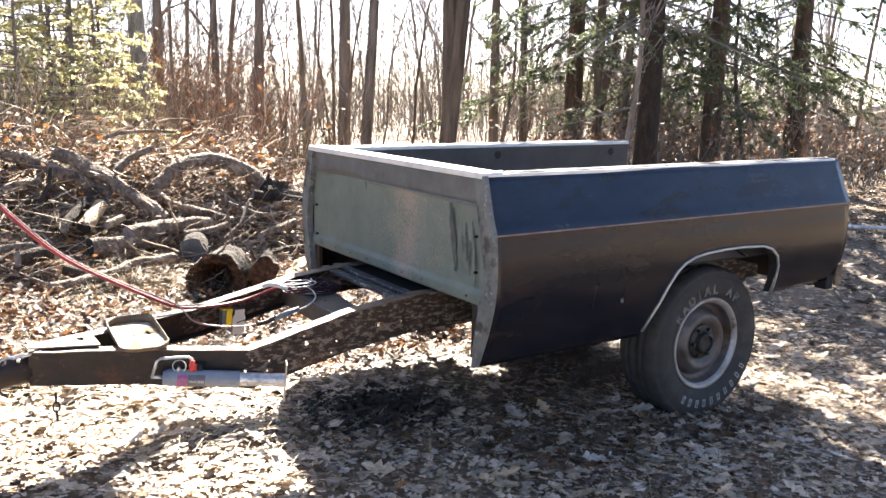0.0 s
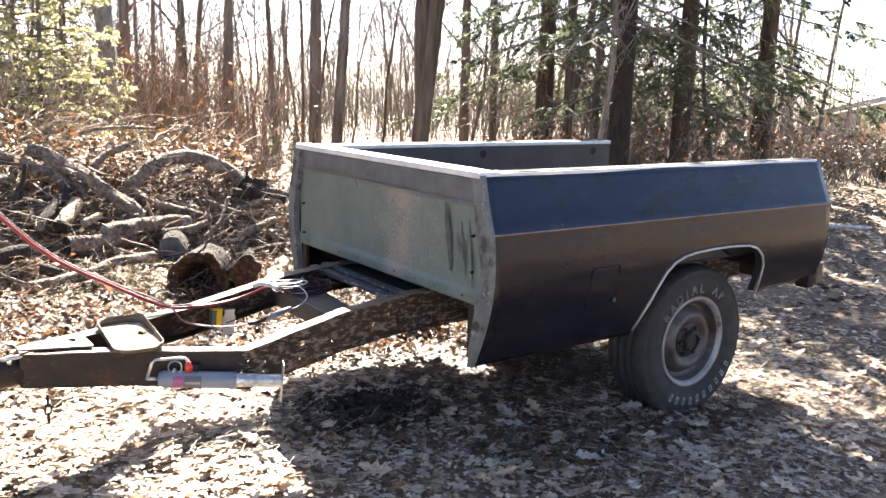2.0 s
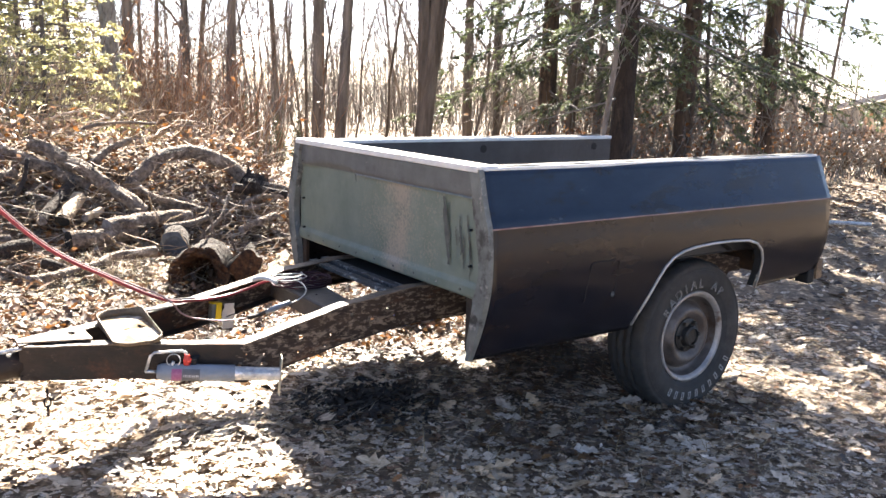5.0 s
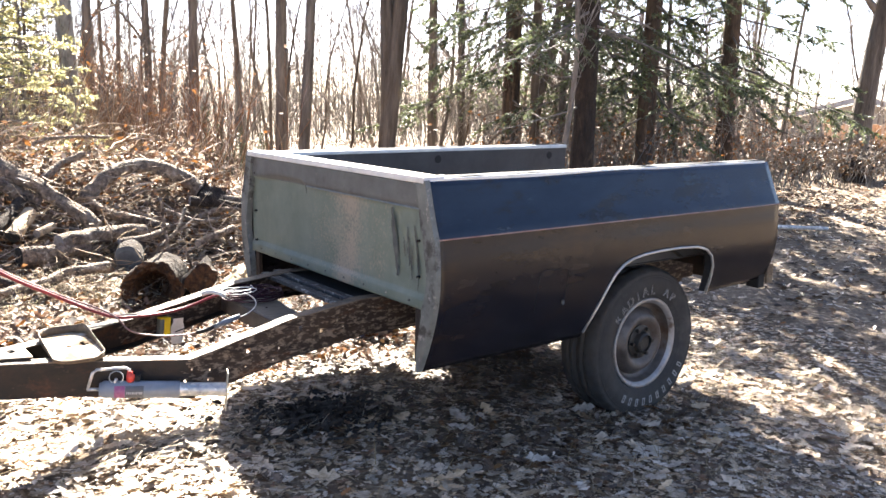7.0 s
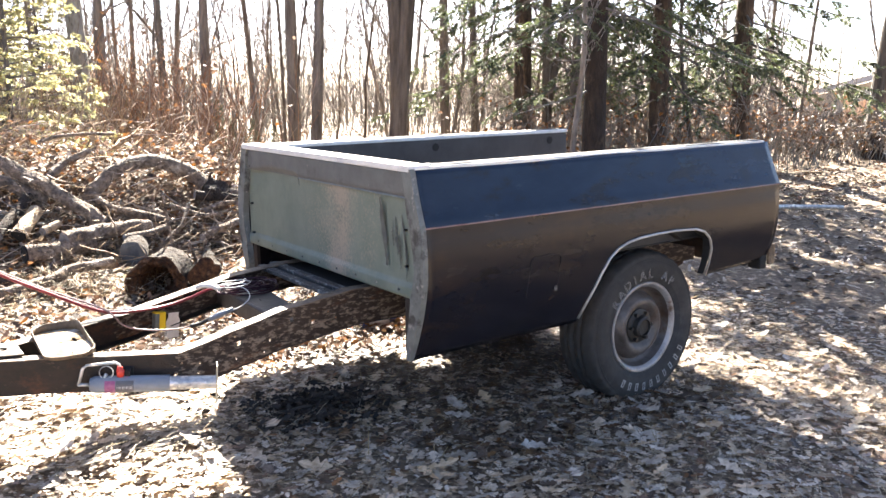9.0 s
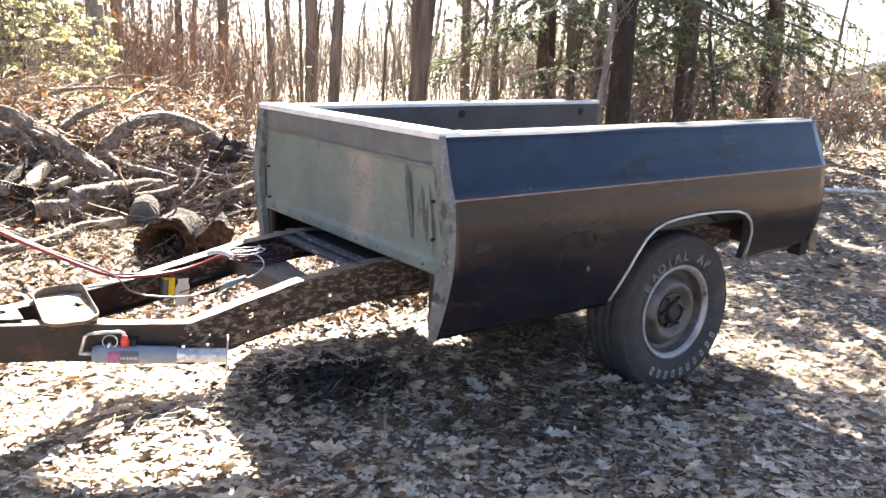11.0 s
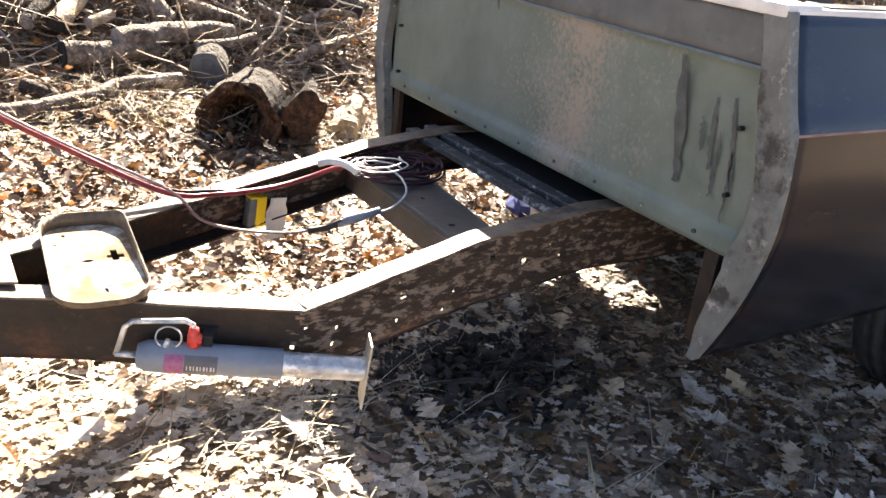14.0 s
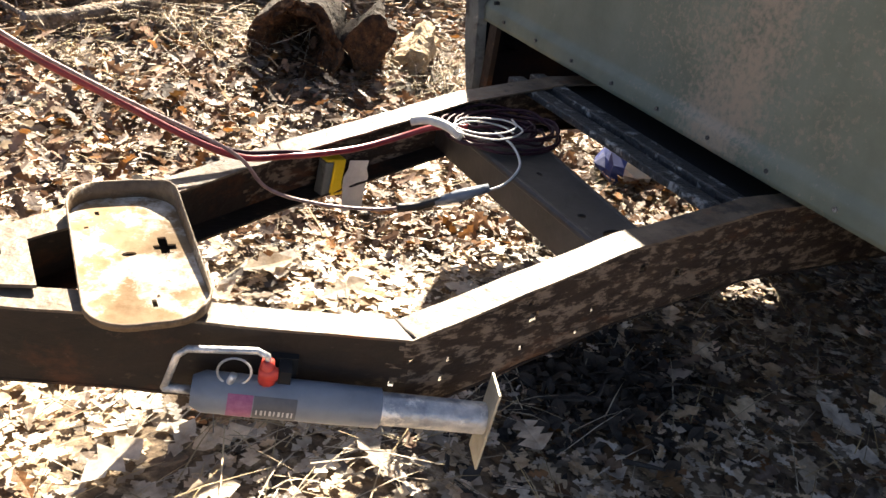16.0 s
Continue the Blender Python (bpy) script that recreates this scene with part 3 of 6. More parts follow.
    hub.revolve([(0.078, -0.065), (0.078, -0.072), (0.066, -0.076), (0.052, -0.078), (0.046, -0.100), (0.038, -0.106), (0.036, -0.096), (0.0, -0.094)], 32)
    for k in range(6):
        a = 2 * math.pi * k / 6
        hub.tube([(0.065 * math.cos(a), -0.07, 0.065 * math.sin(a)), (0.065 * math.cos(a), -0.092, 0.065 * math.sin(a))], 0.009, 6)
    part("hub", hub, M_HUB, wheel, "greasy black hub with lug nuts", smooth=False)
    far = copy_thing(wheel, pose(HUB_X, BED_W - 0.228, HUB_Z, 0, 0, 180))
    far.parent = trailer


def build_trailer():
    tr = thing("trailer", "homemade utility trailer from a dark pickup bed, on leaf-covered ground", "trailer")
    for mirror in (False, True):
        side = part("bedside", bedside_skin(mirror), [M_PAINT, M_PAINT_UPPER], tr, "dark brown-black painted bedside, faded upper band tinted blue for reflected sky", smooth=True, solid=0.004)
        part("front_flange", flange(mirror), M_FLANGE, side, "worn grey flange", solid=0.003)
        part("wheel_arch_trim", arch_lip(mirror), M_CHROME, side, "bright wheel arch trim", smooth=True)
        s = (lambda y: BED_W - y) if mirror else (lambda y: y)
        stripe = Geo()
        for k in range(40):
            x = BED_L * k / 39
            for dy, z in ((-0.0032, CREASE + 0.0015), (-0.0048, CREASE - 0.001), (-0.0045, CREASE - 0.0035)):
                stripe.v.append((x, s(dy + 0.0005 * math.sin(k)), z))
        for k in range(39):
            for j in range(2):
                a = k * 3 + j
                stripe.f.append((a, a + 1, a + 4, a + 3))
                stripe.m.append(0)
        part("pinstripe", stripe, M_PINSTRIPE, side, "faded pinkish pinstripe along the crease")
        rail = Geo()
        lo, hi = sorted((s(0.062), s(0.150)))
        rail.box((0.0, lo, TOP - 0.014), (BED_L - 0.055, hi, TOP + 0.006))
        part("top_rail", rail, M_RAIL, side, "worn top rail, coloured pale for the sun on it", bevel=0.005)
        groove = Geo()
        lo, hi = sorted((s(0.070), s(0.126)))
        groove.box((0.10, lo, TOP + 0.004), (BED_L - 0.07, hi, TOP + 0.0085))
        part("rail_slot", groove, M_GAP, side, "dark slot along the rail")
        for x in (0.06, 0.09):
            cap = Geo()
            cap.tube([(x, s(0.105), TOP + 0.004), (x, s(0.105), TOP + 0.012)], 0.012, 8)
            part("bolt", cap, M_FLANGE, side)
        inner = Geo()
        y1, y2 = s(0.146), s(0.132)
        lo, hi = sorted((y1, y2))
        inner.box((0.03, lo, 0.74), (BED_L - 0.06, hi, TOP - 0.012))
        part("inner_wall", inner, M_INNER, side, "dull dark inner wall")
        for x in (1.06, 1.90):
            pocket = Geo()
            lo, hi = sorted((s(0.1475), s(0.142)))
            pocket.tube([(x, lo, TOP - 0.055), (x, hi, TOP - 0.055)], 0.022, 14)
            part("stake_pocket", pocket, M_GAP, side)
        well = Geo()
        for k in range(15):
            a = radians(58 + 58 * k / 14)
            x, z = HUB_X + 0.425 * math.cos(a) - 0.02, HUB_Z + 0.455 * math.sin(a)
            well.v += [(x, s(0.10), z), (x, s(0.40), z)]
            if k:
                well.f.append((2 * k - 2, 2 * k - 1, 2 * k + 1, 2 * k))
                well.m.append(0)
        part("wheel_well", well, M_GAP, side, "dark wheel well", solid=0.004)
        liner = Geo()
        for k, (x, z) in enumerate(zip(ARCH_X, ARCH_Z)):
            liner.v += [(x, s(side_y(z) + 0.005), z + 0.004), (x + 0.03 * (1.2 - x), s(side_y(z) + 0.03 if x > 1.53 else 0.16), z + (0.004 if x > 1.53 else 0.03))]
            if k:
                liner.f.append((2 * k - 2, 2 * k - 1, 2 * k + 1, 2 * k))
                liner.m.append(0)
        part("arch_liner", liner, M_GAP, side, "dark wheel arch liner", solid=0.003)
        lens = Geo()
        lo, hi = sorted((s(0.012), s(0.10)))
        lens.box((BED_L - 0.02, lo, 0.70), (BED_L + 0.015, hi, 0.93))
        part("tail_light", lens, M_LENS, side, "dull dark tail light", bevel=0.008)
        block = Geo()
        lo, hi = sorted((s(0.03), s(0.10)))
        block.box((BED_L - 0.075, lo, 0.545), (BED_L - 0.022, hi, 0.66))
        part("bumper_bracket", block, M_GAP, side, "black bumper bracket", bevel=0.006)
        plate = Geo()
        lo, hi = sorted((s(0.02), s(0.034)))
        plate.box((BED_L - 0.020, lo, 0.565), (BED_L + 0.030, hi, 0.665))
        part("bracket_plate", plate, M_TRAYRIM, side, "rusty tan bracket plate", bevel=0.003)
        door = Geo()
        loop = rounded_loop(0.557, 0.718, 0.079, 0.092, 0.022, 5)
        for x, z in loop:
            door.v.append((x, s(side_y(z) - 0.0052), z))
        n = len(loop)
        for x, z in rounded_loop(0.557, 0.718, 0.0765, 0.0895, 0.020, 5):
            door.v.append((x, s(side_y(z) - 0.0052), z))
        for k in range(n):
            if max(loop[k][1], loop[(k + 1) % n][1]) < 0.66:
                continue
            door.f.append((k, (k + 1) % n, n + (k + 1) % n, n + k))
            door.m.append(0)
        part("fuel_door_gap", door, M_GAP, side, "dark gap round the fuel filler door", solid=0.003)
        tab = Geo()
        tab.box((0.625, min(s(0.006), s(0.016)), 0.655), (0.637, max(s(0.006), s(0.016)), 0.675))
        part("fuel_door_latch", tab, M_SILL, side, bevel=0.002)
        brace = Geo()
        lo, hi = sorted((s(0.10), s(0.135)))
        brace.box((0.004, lo, 0.50), (0.02, hi, 0.72))
        part("flange_brace", brace, M_RUST, side)

    # front panel with its pressed step, beads and bolts
    pan = Geo()
    nx, nz = 90, 44
    for j in range(nz + 1):
        z = 0.703 + (TOP - 0.012 - 0.703) * j / nz
        for i in range(nx + 1):
            y = 0.064 + (BED_W - 0.128) * i / nx
            step_z = 1.066 + 0.014 * smoothstep(0.94, 0.98, y) - 0.018 * smoothstep(1.2, 1.42, y)
            x = 0.012 - 0.016 * smoothstep(step_z - 0.010, step_z + 0.010, z)
            x -= 0.010 * (1 - smoothstep(0.742, 0.756, z))
            for yb, z0, z1, amp in ((0.275, 0.80, 1.04, 0.009), (0.185, 0.82, 0.99, -0.006), (0.135, 0.80, 1.0, -0.006)):
                if z0 < z < z1:
                    x += amp * math.exp(-((y - yb) / 0.012) ** 2)
            x += 0.0025 * noise.noise(Vector((y * 3.0, z * 4.0, 5)))
            pan.v.append((x, y, z))
    for j in range(nz):
        for i in range(nx):
            a = j * (nx + 1) + i
            pan.f.append((a, a + nx + 1, a + nx + 2, a + 1))
            pan.m.append(1 if pan.v[a][2] > 1.062 else 0)
    panel = part("front_panel", pan, [M_PANEL, M_PANEL_TOP], tr, "grey-green front panel with scraped, speckled paint", smooth=True, solid=0.004)
    for k in range(9):
        b = Geo()
        y = 0.17 + 1.22 * k / 8
        b.tube([(0.006, y, 0.724), (-0.003, y, 0.724)], 0.0048, 8)
        part("bolt", b, M_SILL, panel)
    for y, z in ((0.105, 1.10), (0.118, 0.95), (0.115, 0.82), (BED_W - 0.12, 1.08), (BED_W - 0.115, 0.90), (BED_W - 0.12, 0.76)):
        b = Geo()
        b.tube([(0.006, y, z), (-0.0065, y, z)], 0.0050, 8)
        part("bolt", b, M_GAP, panel)
    rng = random.Random(12)
    for y0, z0, y1, z1, w in ((0.295, 1.05, 0.25, 0.80, 0.019), (0.192, 0.99, 0.176, 0.85, 0.010), (0.150, 1.0, 0.116, 0.83, 0.008), (0.215, 0.95, 0.205, 0.88, 0.006),
                              (0.165, 0.93, 0.16, 0.80, 0.006), (0.125, 0.90, 0.12, 0.76, 0.005), (0.96, 1.075, 0.945, 1.03, 0.007)):
        sc = Geo()
        for k in range(15):
            u = k / 14
            y, z = y0 + (y1 - y0) * u + rng.uniform(-0.003, 0.003), z0 + (z1 - z0) * u
            hw = w * (0.25 + 0.75 * math.sin(math.pi * (0.08 + 0.84 * u))) * rng.uniform(0.35, 1.0)
            sc.v += [(0.0045, y - hw, z), (0.0045, y + hw, z)]
            if k:
                sc.f.append((2 * k - 2, 2 * k - 1, 2 * k + 1, 2 * k))
                sc.m.append(0)
        part("scrape", sc, M_SCRAPE, panel, "dark vertical scrape")
    edge = Geo()
    for k in range(61):
        y = 0.075 + 0.86 * k / 60
        w = 0.0016 * (0.55 + 0.9 * abs(noise.noise(Vector((y * 9, 4, 1)))))
        edge.v += [(-0.0022, y, 1.064 - w), (-0.0062, y, 1.068 + w)]
        if k:
            edge.f.append((2 * k - 2, 2 * k - 1, 2 * k + 1, 2 * k))
            edge.m.append(0)
    part("worn_step_edge", edge, M_BLUE_EDGE, panel, "worn blue paint along the pressed step", solid=0.0015)
    lip = Geo()
    lip.box((-0.020, 0.066, TOP - 0.012), (0.075, BED_W - 0.066, TOP + 0.012))
    part("front_rail", lip, M_RAIL, tr, "worn front top rail, coloured pale for the sun on it", bevel=0.005)
    back = Geo()
    back.box((0.055, 0.15, 0.74), (0.07, BED_W - 0.15, TOP - 0.012))
    part("front_inner_wall", back, M_INNER, tr)
    fl = Geo()
    n = 26
    for i in range(n + 1):
        y = 0.13 + (BED_W - 0.26) * i / n
        z = 0.735 + (0.012 if i % 2 else 0.0)
        fl.v += [(0.03, y, z), (BED_L - 0.05, y, z)]
        if i:
            fl.f.append((2 * i - 2, 2 * i - 1, 2 * i + 1, 2 * i))
            fl.m.append(0)
    part("bed_floor", fl, M_INNER, tr, "ribbed dark bed floor", solid=0.004)
    for x in (0.45, 0.95, 1.70):
        sill = Geo()
        sill.box((x, 0.13, 0.675), (x + 0.09, BED_W - 0.13, 0.725))
        part("bed_cross_sill", sill, M_RUST, tr)
    front_sill = None
    for x0, x1, z0, z1 in ((-0.115, -0.075, 0.645, 0.662), (-0.075, -0.055, 0.630, 0.648), (-0.055, -0.015, 0.648, 0.668)):
        sill = Geo()
        sill.box((x0, 0.43, z0), (x1, 1.16, z1))
        if front_sill is None:
            front_sill = part("front_cross_sill", sill, M_SILL, tr, "dusty dark ribbed front sill", bevel=0.003)
        else:
            part("sill_rib", sill, M_SILL, front_sill, bevel=0.003)
    # Added black block: plays the deep shade between sill and front panel.
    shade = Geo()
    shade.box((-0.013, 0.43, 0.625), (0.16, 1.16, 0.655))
    part("sill_back", shade, M_GAP, front_sill, "black block standing in for the shade behind the sill")

    # drawbar: bent channel rails, cross member, coupler
    rng = random.Random(5)
    near_pts = [(-1.40, 0.595), (-1.10, 0.475), (-0.752, 0.352), (-0.365, 0.388), (-0.06, 0.406), (2.00, 0.406)]
    near_top = [0.606, 0.604, 0.582, 0.654, 0.684, 0.684]
    far_pts = [(-1.40, 0.642), (-1.10, 0.765), (-0.735, 0.985), (-0.29, 1.075), (-0.02, 1.125), (2.00, 1.14)]
    holes = [(rng.randrange(80, 164), rng.randrange(2, 15)) for _ in range(11)]
    for i, j in ((112, 5), (139, 4), (150, 8)):
        holes += [(i, j), (i + 1, j), (i, j + 1), (i + 1, j + 1)]
    web, top, low = channel(near_pts, near_top, [0.106, 0.114, 0.131, 0.140, 0.140, 0.140], 1, holes, 0.048)
    rail = part("frame_rail", web, [M_RUST, M_FLAKE], tr, "rusty black bent frame rail with small holes", solid=0.005)
    part("top_flange", top, M_RAILTOP, rail, "rusty top flange, coloured paler for sunlight", solid=0.004)
    part("bottom_flange", low, M_RUST, rail, solid=0.004)
    far_top = [0.612, 0.612, 0.594, 0.656, 0.668, 0.668]
    web, top, low = channel(far_pts, far_top, [0.098, 0.102, 0.110, 0.110, 0.110, 0.110], -1)
    rail2 = part("frame_rail", web, [M_RUST, M_FLAKE], tr, "rusty black bent frame rail", solid=0.005)
    part("top_flange", top, M_RAILTOP, rail2, "rusty top flange, coloured paler for sunlight", solid=0.004)
    part("bottom_flange", low, M_RUST, rail2, solid=0.004)
    for px, py, pz in ((-0.752, 0.352, 0.584), (-0.735, 0.985, 0.596)):
        w = Geo()
        w.tube([(px + 0.004, py, pz), (px - 0.002, py + (0.05 if py < 0.6 else -0.05), pz)], [0.0038, 0.003], 6)
        part("weld", w, M_RUST, tr, smooth=True)
    ring = lambda cx, cy, rx, ry, n: [(cx + rx * math.cos(a), cy + ry * math.sin(a)) for a in np.linspace(0, 2 * math.pi, n, endpoint=False)]
    bm = sheet_with_holes([(-0.341, 0.405), (-0.251, 0.405), (-0.176, 1.09), (-0.334, 1.07)],
                          [ring(-0.289, 0.504, 0.026, 0.017, 14), ring(-0.308, 0.577, 0.009, 0.008, 8), ring(-0.286, 0.749, 0.005, 0.010, 8)], 0.606, 0.005)
    cm = part("cross_member", bm, M_CROSS, tr, "grey-brown steel cross member with holes")
    for (xa, ya), (xb, yb), out in (((-0.343, 0.407), (-0.336, 1.07), -1), ((-0.249, 0.407), (-0.174, 1.09), 1)):
        lips = Geo()
        lips.tube([(xa + out * 0.002, ya, 0.604), (xb + out * 0.002, yb, 0.604)], 0.0075, 10)
        lips.add([(xa + out * 0.007, ya, 0.538), (xb + out * 0.007, yb, 0.538), (xb + out * 0.007, yb, 0.606), (xa + out * 0.007, ya, 0.606)], [(0, 1, 2, 3)])
        part("cross_member_lip", lips, M_CROSS, cm, solid=0.004)
    bm = sheet_with_holes([(-1.19, 0.545), (-1.19, 0.722), (-1.40, 0.655), (-1.40, 0.612)],
                          [[(-1.235 + 0.012 * math.cos(a), 0.640 + 0.021 * math.sin(a)) for a in np.linspace(0, 2 * math.pi, 16, endpoint=False)]], 0.614, 0.005)
    part("coupler_plate", bm, M_RAILTOP, tr, "pale coupler plate with a round hole")
    cp = Geo()
    cp.tube([(-1.38, 0.633, 0.545), (-1.44, 0.633, 0.545), (-1.50, 0.633, 0.535), (-1.56, 0.633, 0.52)], [0.045, 0.048, 0.046, 0.036], 12)
    cp.tube([(-1.52, 0.633, 0.53), (-1.52, 0.633, 0.485)], [0.046, 0.040], 14)
    part("coupler", cp, M_RUST, tr, "rusty ball coupler", smooth=True)
    lever = Geo()
    lever.tube([(-1.46, 0.633, 0.585), (-1.42, 0.60, 0.60), (-1.36, 0.59, 0.605)], [0.008, 0.008, 0.006], 6)
    part("coupler_lever", lever, M_ZINC, tr, smooth=True)
    for k in range(3):
        link = Geo()
        c, s_ = (1, 0) if k % 2 else (0, 1)
        link.tube([(0.010 * c * math.cos(a), 0.010 * s_ * math.cos(a), 0.018 * math.sin(a)) for a in np.linspace(0, 2 * math.pi, 13)], 0.003, 5, caps=False)
        part("chain_link", link, M_RUST, tr, smooth=True, at=pose(-1.33, 0.575, 0.45 - 0.030 * k))
    mark = Geo()
    for k, dx in enumerate((0.0, 0.012, 0.024)):
        x = -1.30 + dx
        y = 0.615 - 0.107 * (x + 1.40) / 0.30 - 0.0045
        mark.add([(x, y, 0.575), (x + 0.006, y - 0.002, 0.575), (x + 0.008, y - 0.0025, 0.548), (x + 0.003, y - 0.001, 0.548)], [(0, 1, 2, 3)])
    part("paint_mark", mark, M_INK, tr, "small white scratched marks", solid=0.001)

    # tray bolted over the rails
    outer = rounded_loop(0, 0, 0.076, 0.172, 0.055)
    plus = [(-0.006, 0.03), (0.006, 0.03), (0.006, 0.009), (0.016, 0.009), (0.016, -0.006), (0.006, -0.006), (0.006, -0.016), (-0.006, -0.016), (-0.006, -0.004), (-0.014, -0.004), (-0.014, 0.008), (-0.006, 0.008)]
    cut = [[(x + 0.040, y + 0.010) for x, y in plus],
           [(-0.008 + 0.010 * math.cos(a), 0.000 + 0.006 * math.sin(a)) for a in np.linspace(0, 2 * math.pi, 10, endpoint=False)],
           [(0.004, -0.135), (0.010, -0.135), (0.010, -0.118), (0.004, -0.118)],
           [(-0.040, 0.118), (-0.034, 0.118), (-0.034, 0.130), (-0.040, 0.130)], [(-0.058, 0.080), (-0.052, 0.080), (-0.052, 0.086), (-0.058, 0.086)]]
    bm = sheet_with_holes(outer, cut, 0.0, 0.003)
    tray = part("tray", bm, M_TRAY, tr, "rounded peeling cream metal tray with cut-outs", at=pose(-1.062, 0.598, 0.615, 0, 0, -3))
    wall = Geo()
    n = len(outer)
    for x, y in outer:
        h = 0.007 + 0.024 * smoothstep(0.05, 0.15, y) + 0.008 * smoothstep(0.04, 0.07, x)
        wall.v += [(x, y, -0.004), (x * 1.02, y * 1.01, h)]
    for k in range(n):
        a, b = 2 * k, 2 * ((k + 1) % n)
        wall.f.append((a, b, b + 1, a + 1))
        wall.m.append(0)
    part("tray_rim", wall, M_TRAYRIM, tray, "peeling upturned rim", solid=0.003, smooth=True)

    # tongue jack, folded along the rail
    jack_at = look((-1.030, 0.412, 0.518), (-0.665, 0.278, 0.486)) @ pose(0, 0, 0, 0, 0, 0)
    body = Geo()
    body.tube([(0, 0, 0.0), (0, 0, -0.012), (0, 0, -0.016), (0, 0, -0.245)], [0.020, 0.026, 0.0275, 0.0275], 24)
    jack = part("tongue_jack", body, M_JACK, tr, "grey swivel tongue jack folded along the rail", smooth=True, at=jack_at)
    jack.modifiers.new("edge", "EDGE_SPLIT").split_angle = radians(40)
    ram = Geo()
    ram.tube([(0, 0, -0.240), (0, 0, -0.392)], 0.0225, 22)
    part("inner_tube", ram, M_ZINC, jack, "scuffed bright inner tube", smooth=True).modifiers.new("edge", "EDGE_SPLIT").split_angle = radians(40)
    foot = Geo()
    foot.box((-0.022, -0.068, -0.396), (0.030, 0.064, -0.392))
    part("foot_plate", foot, M_FOOT, jack, "square zinc foot plate", bevel=0.0015)
    crank = Geo()
    crank.tube([(0, 0, 0.035), (0, 0, 0.0)], 0.006, 8)
    crank.tube([(0, -0.002, 0.034), (0.0, 0.052, 0.022), (0.0, 0.064, 0.010), (0.0, 0.072, -0.075), (0.0, 0.066, -0.088), (0.0, 0.056, -0.090)], 0.0048, 8)
    part("crank_handle", crank, M_ZINC, jack, "bent bright crank handle", smooth=True)
    knob = Geo()
    knob.tube([(0.0, 0.060, -0.090), (0.0, 0.052, -0.090), (0.0, 0.044, -0.091), (0.0, 0.026, -0.092)], [0.008, 0.0095, 0.0115, 0.012], 12)
    knob.tube([(0.006, 0.042, -0.080), (0.004, 0.042, -0.104)], [0.007, 0.009], 10)
    part("knob", knob, M_RED, jack, "red plastic knob", smooth=True)
    pin = Geo()
    pin.tube([(0.008, 0.042 + 0.021 * math.sin(a), -0.050 + 0.021 * math.cos(a)) for a in np.linspace(0, 2 * math.pi, 25)], 0.0017, 6, caps=False)
    pin.tube([(0.008, 0.038, -0.050), (0.008, 0.024, -0.046)], 0.005, 8)
    part("pin_ring", pin, M_ZINC, jack, "steel pull ring", smooth=True)
    bracket = Geo()
    bracket.box((-0.060, -0.026, -0.130), (-0.024, 0.048, -0.094))
    bracket.box((-0.040, 0.020, -0.122), (0.004, 0.046, -0.106))
    part("swivel_bracket", bracket, M_GAP, jack, "black swivel bracket")
    for name, z0, z1, mat in (("label_band", -0.046, -0.078, M_MAGENTA), ("label", -0.079, -0.134, M_LABEL)):
        lab = Geo()
        for a in np.linspace(radians(-75), radians(40), 9):
            for z in (z0, z1):
                lab.v.append((0.0280 * math.cos(a), 0.0280 * math.sin(a), z))
        for k in range(8):
            lab.f.append((2 * k, 2 * k + 2, 2 * k + 3, 2 * k + 1))
            lab.m.append(0)
        part(name, lab, mat, jack, smooth=True)
    for j in range(9):
        bar = Geo()
        a = radians(-8)
        zc = -0.083 - 0.0056 * j
        for da in (-0.16, 0.16):
            for z in (zc, zc - 0.002 - 0.001 * (j % 2)):
                bar.v.append((0.0284 * math.cos(a + da), 0.0284 * math.sin(a + da), z))
        bar.f.append((0, 2, 3, 1))
        bar.m.append(0)
        part("label_bar", bar, M_INK, jack)

    ax = Geo()
    ax.tube([(HUB_X, 0.25, HUB_Z), (HUB_X, BED_W - 0.25, HUB_Z)], 0.038, 14)
    ax.tube([(HUB_X, 0.62, HUB_Z), (HUB_X, 0.74, HUB_Z), (HUB_X, 0.86, HUB_Z), (HUB_X, 0.98, HUB_Z)], [0.05, 0.12, 0.12, 0.05], 16)
    part("axle", ax, M_RUST, tr, "rusty rear axle", smooth=True)
    for y in (0.43, BED_W - 0.43):
        sp = Geo()
        sp.tube([(HUB_X - 0.62, y, 0.52), (HUB_X - 0.3, y, 0.42), (HUB_X, y, 0.40), (HUB_X + 0.3, y, 0.44), (HUB_X + 0.62, y, 0.54)], 0.022, 6)
        part("leaf_spring", sp, M_RUST, tr)
    bump = Geo()
    bump.box((BED_L - 0.01, 0.16, 0.53), (BED_L + 0.04, BED_W - 0.16, 0.61))
    part("rear_cross_bar", bump, M_RUST, tr, "worn rear cross bar", bevel=0.008)
    build_wheel(tr)


build_trailer()


# ---- cables and small things on the drawbar ----
def spline(pts, n=8):
    """Catmull-Rom through the points."""
    P = [Vector(p) for p in pts]
    P = [2 * P[0] - P[1]] + P + [2 * P[-1] - P[-2]]
    out = []
    for i in range(1, len(P) - 2):
        a, b, c, d = P[i - 1:i + 3]
        for k in range(n):
            t = k / n
            out.append(0.5 * (2 * b + (c - a) * t + (2 * a - 5 * b + 4 * c - d) * t * t + (3 * b - a - 3 * c + d) * t ** 3))
    return out + [P[-2]]


def cable(name, pts, r, mat, label, group="", n=8):
    g = Geo()
    g.tube(spline(pts, n), r, 8)
    ob = new(name, g.mesh(name, mat, True))
    return tagged(ob, label, "cable", group)


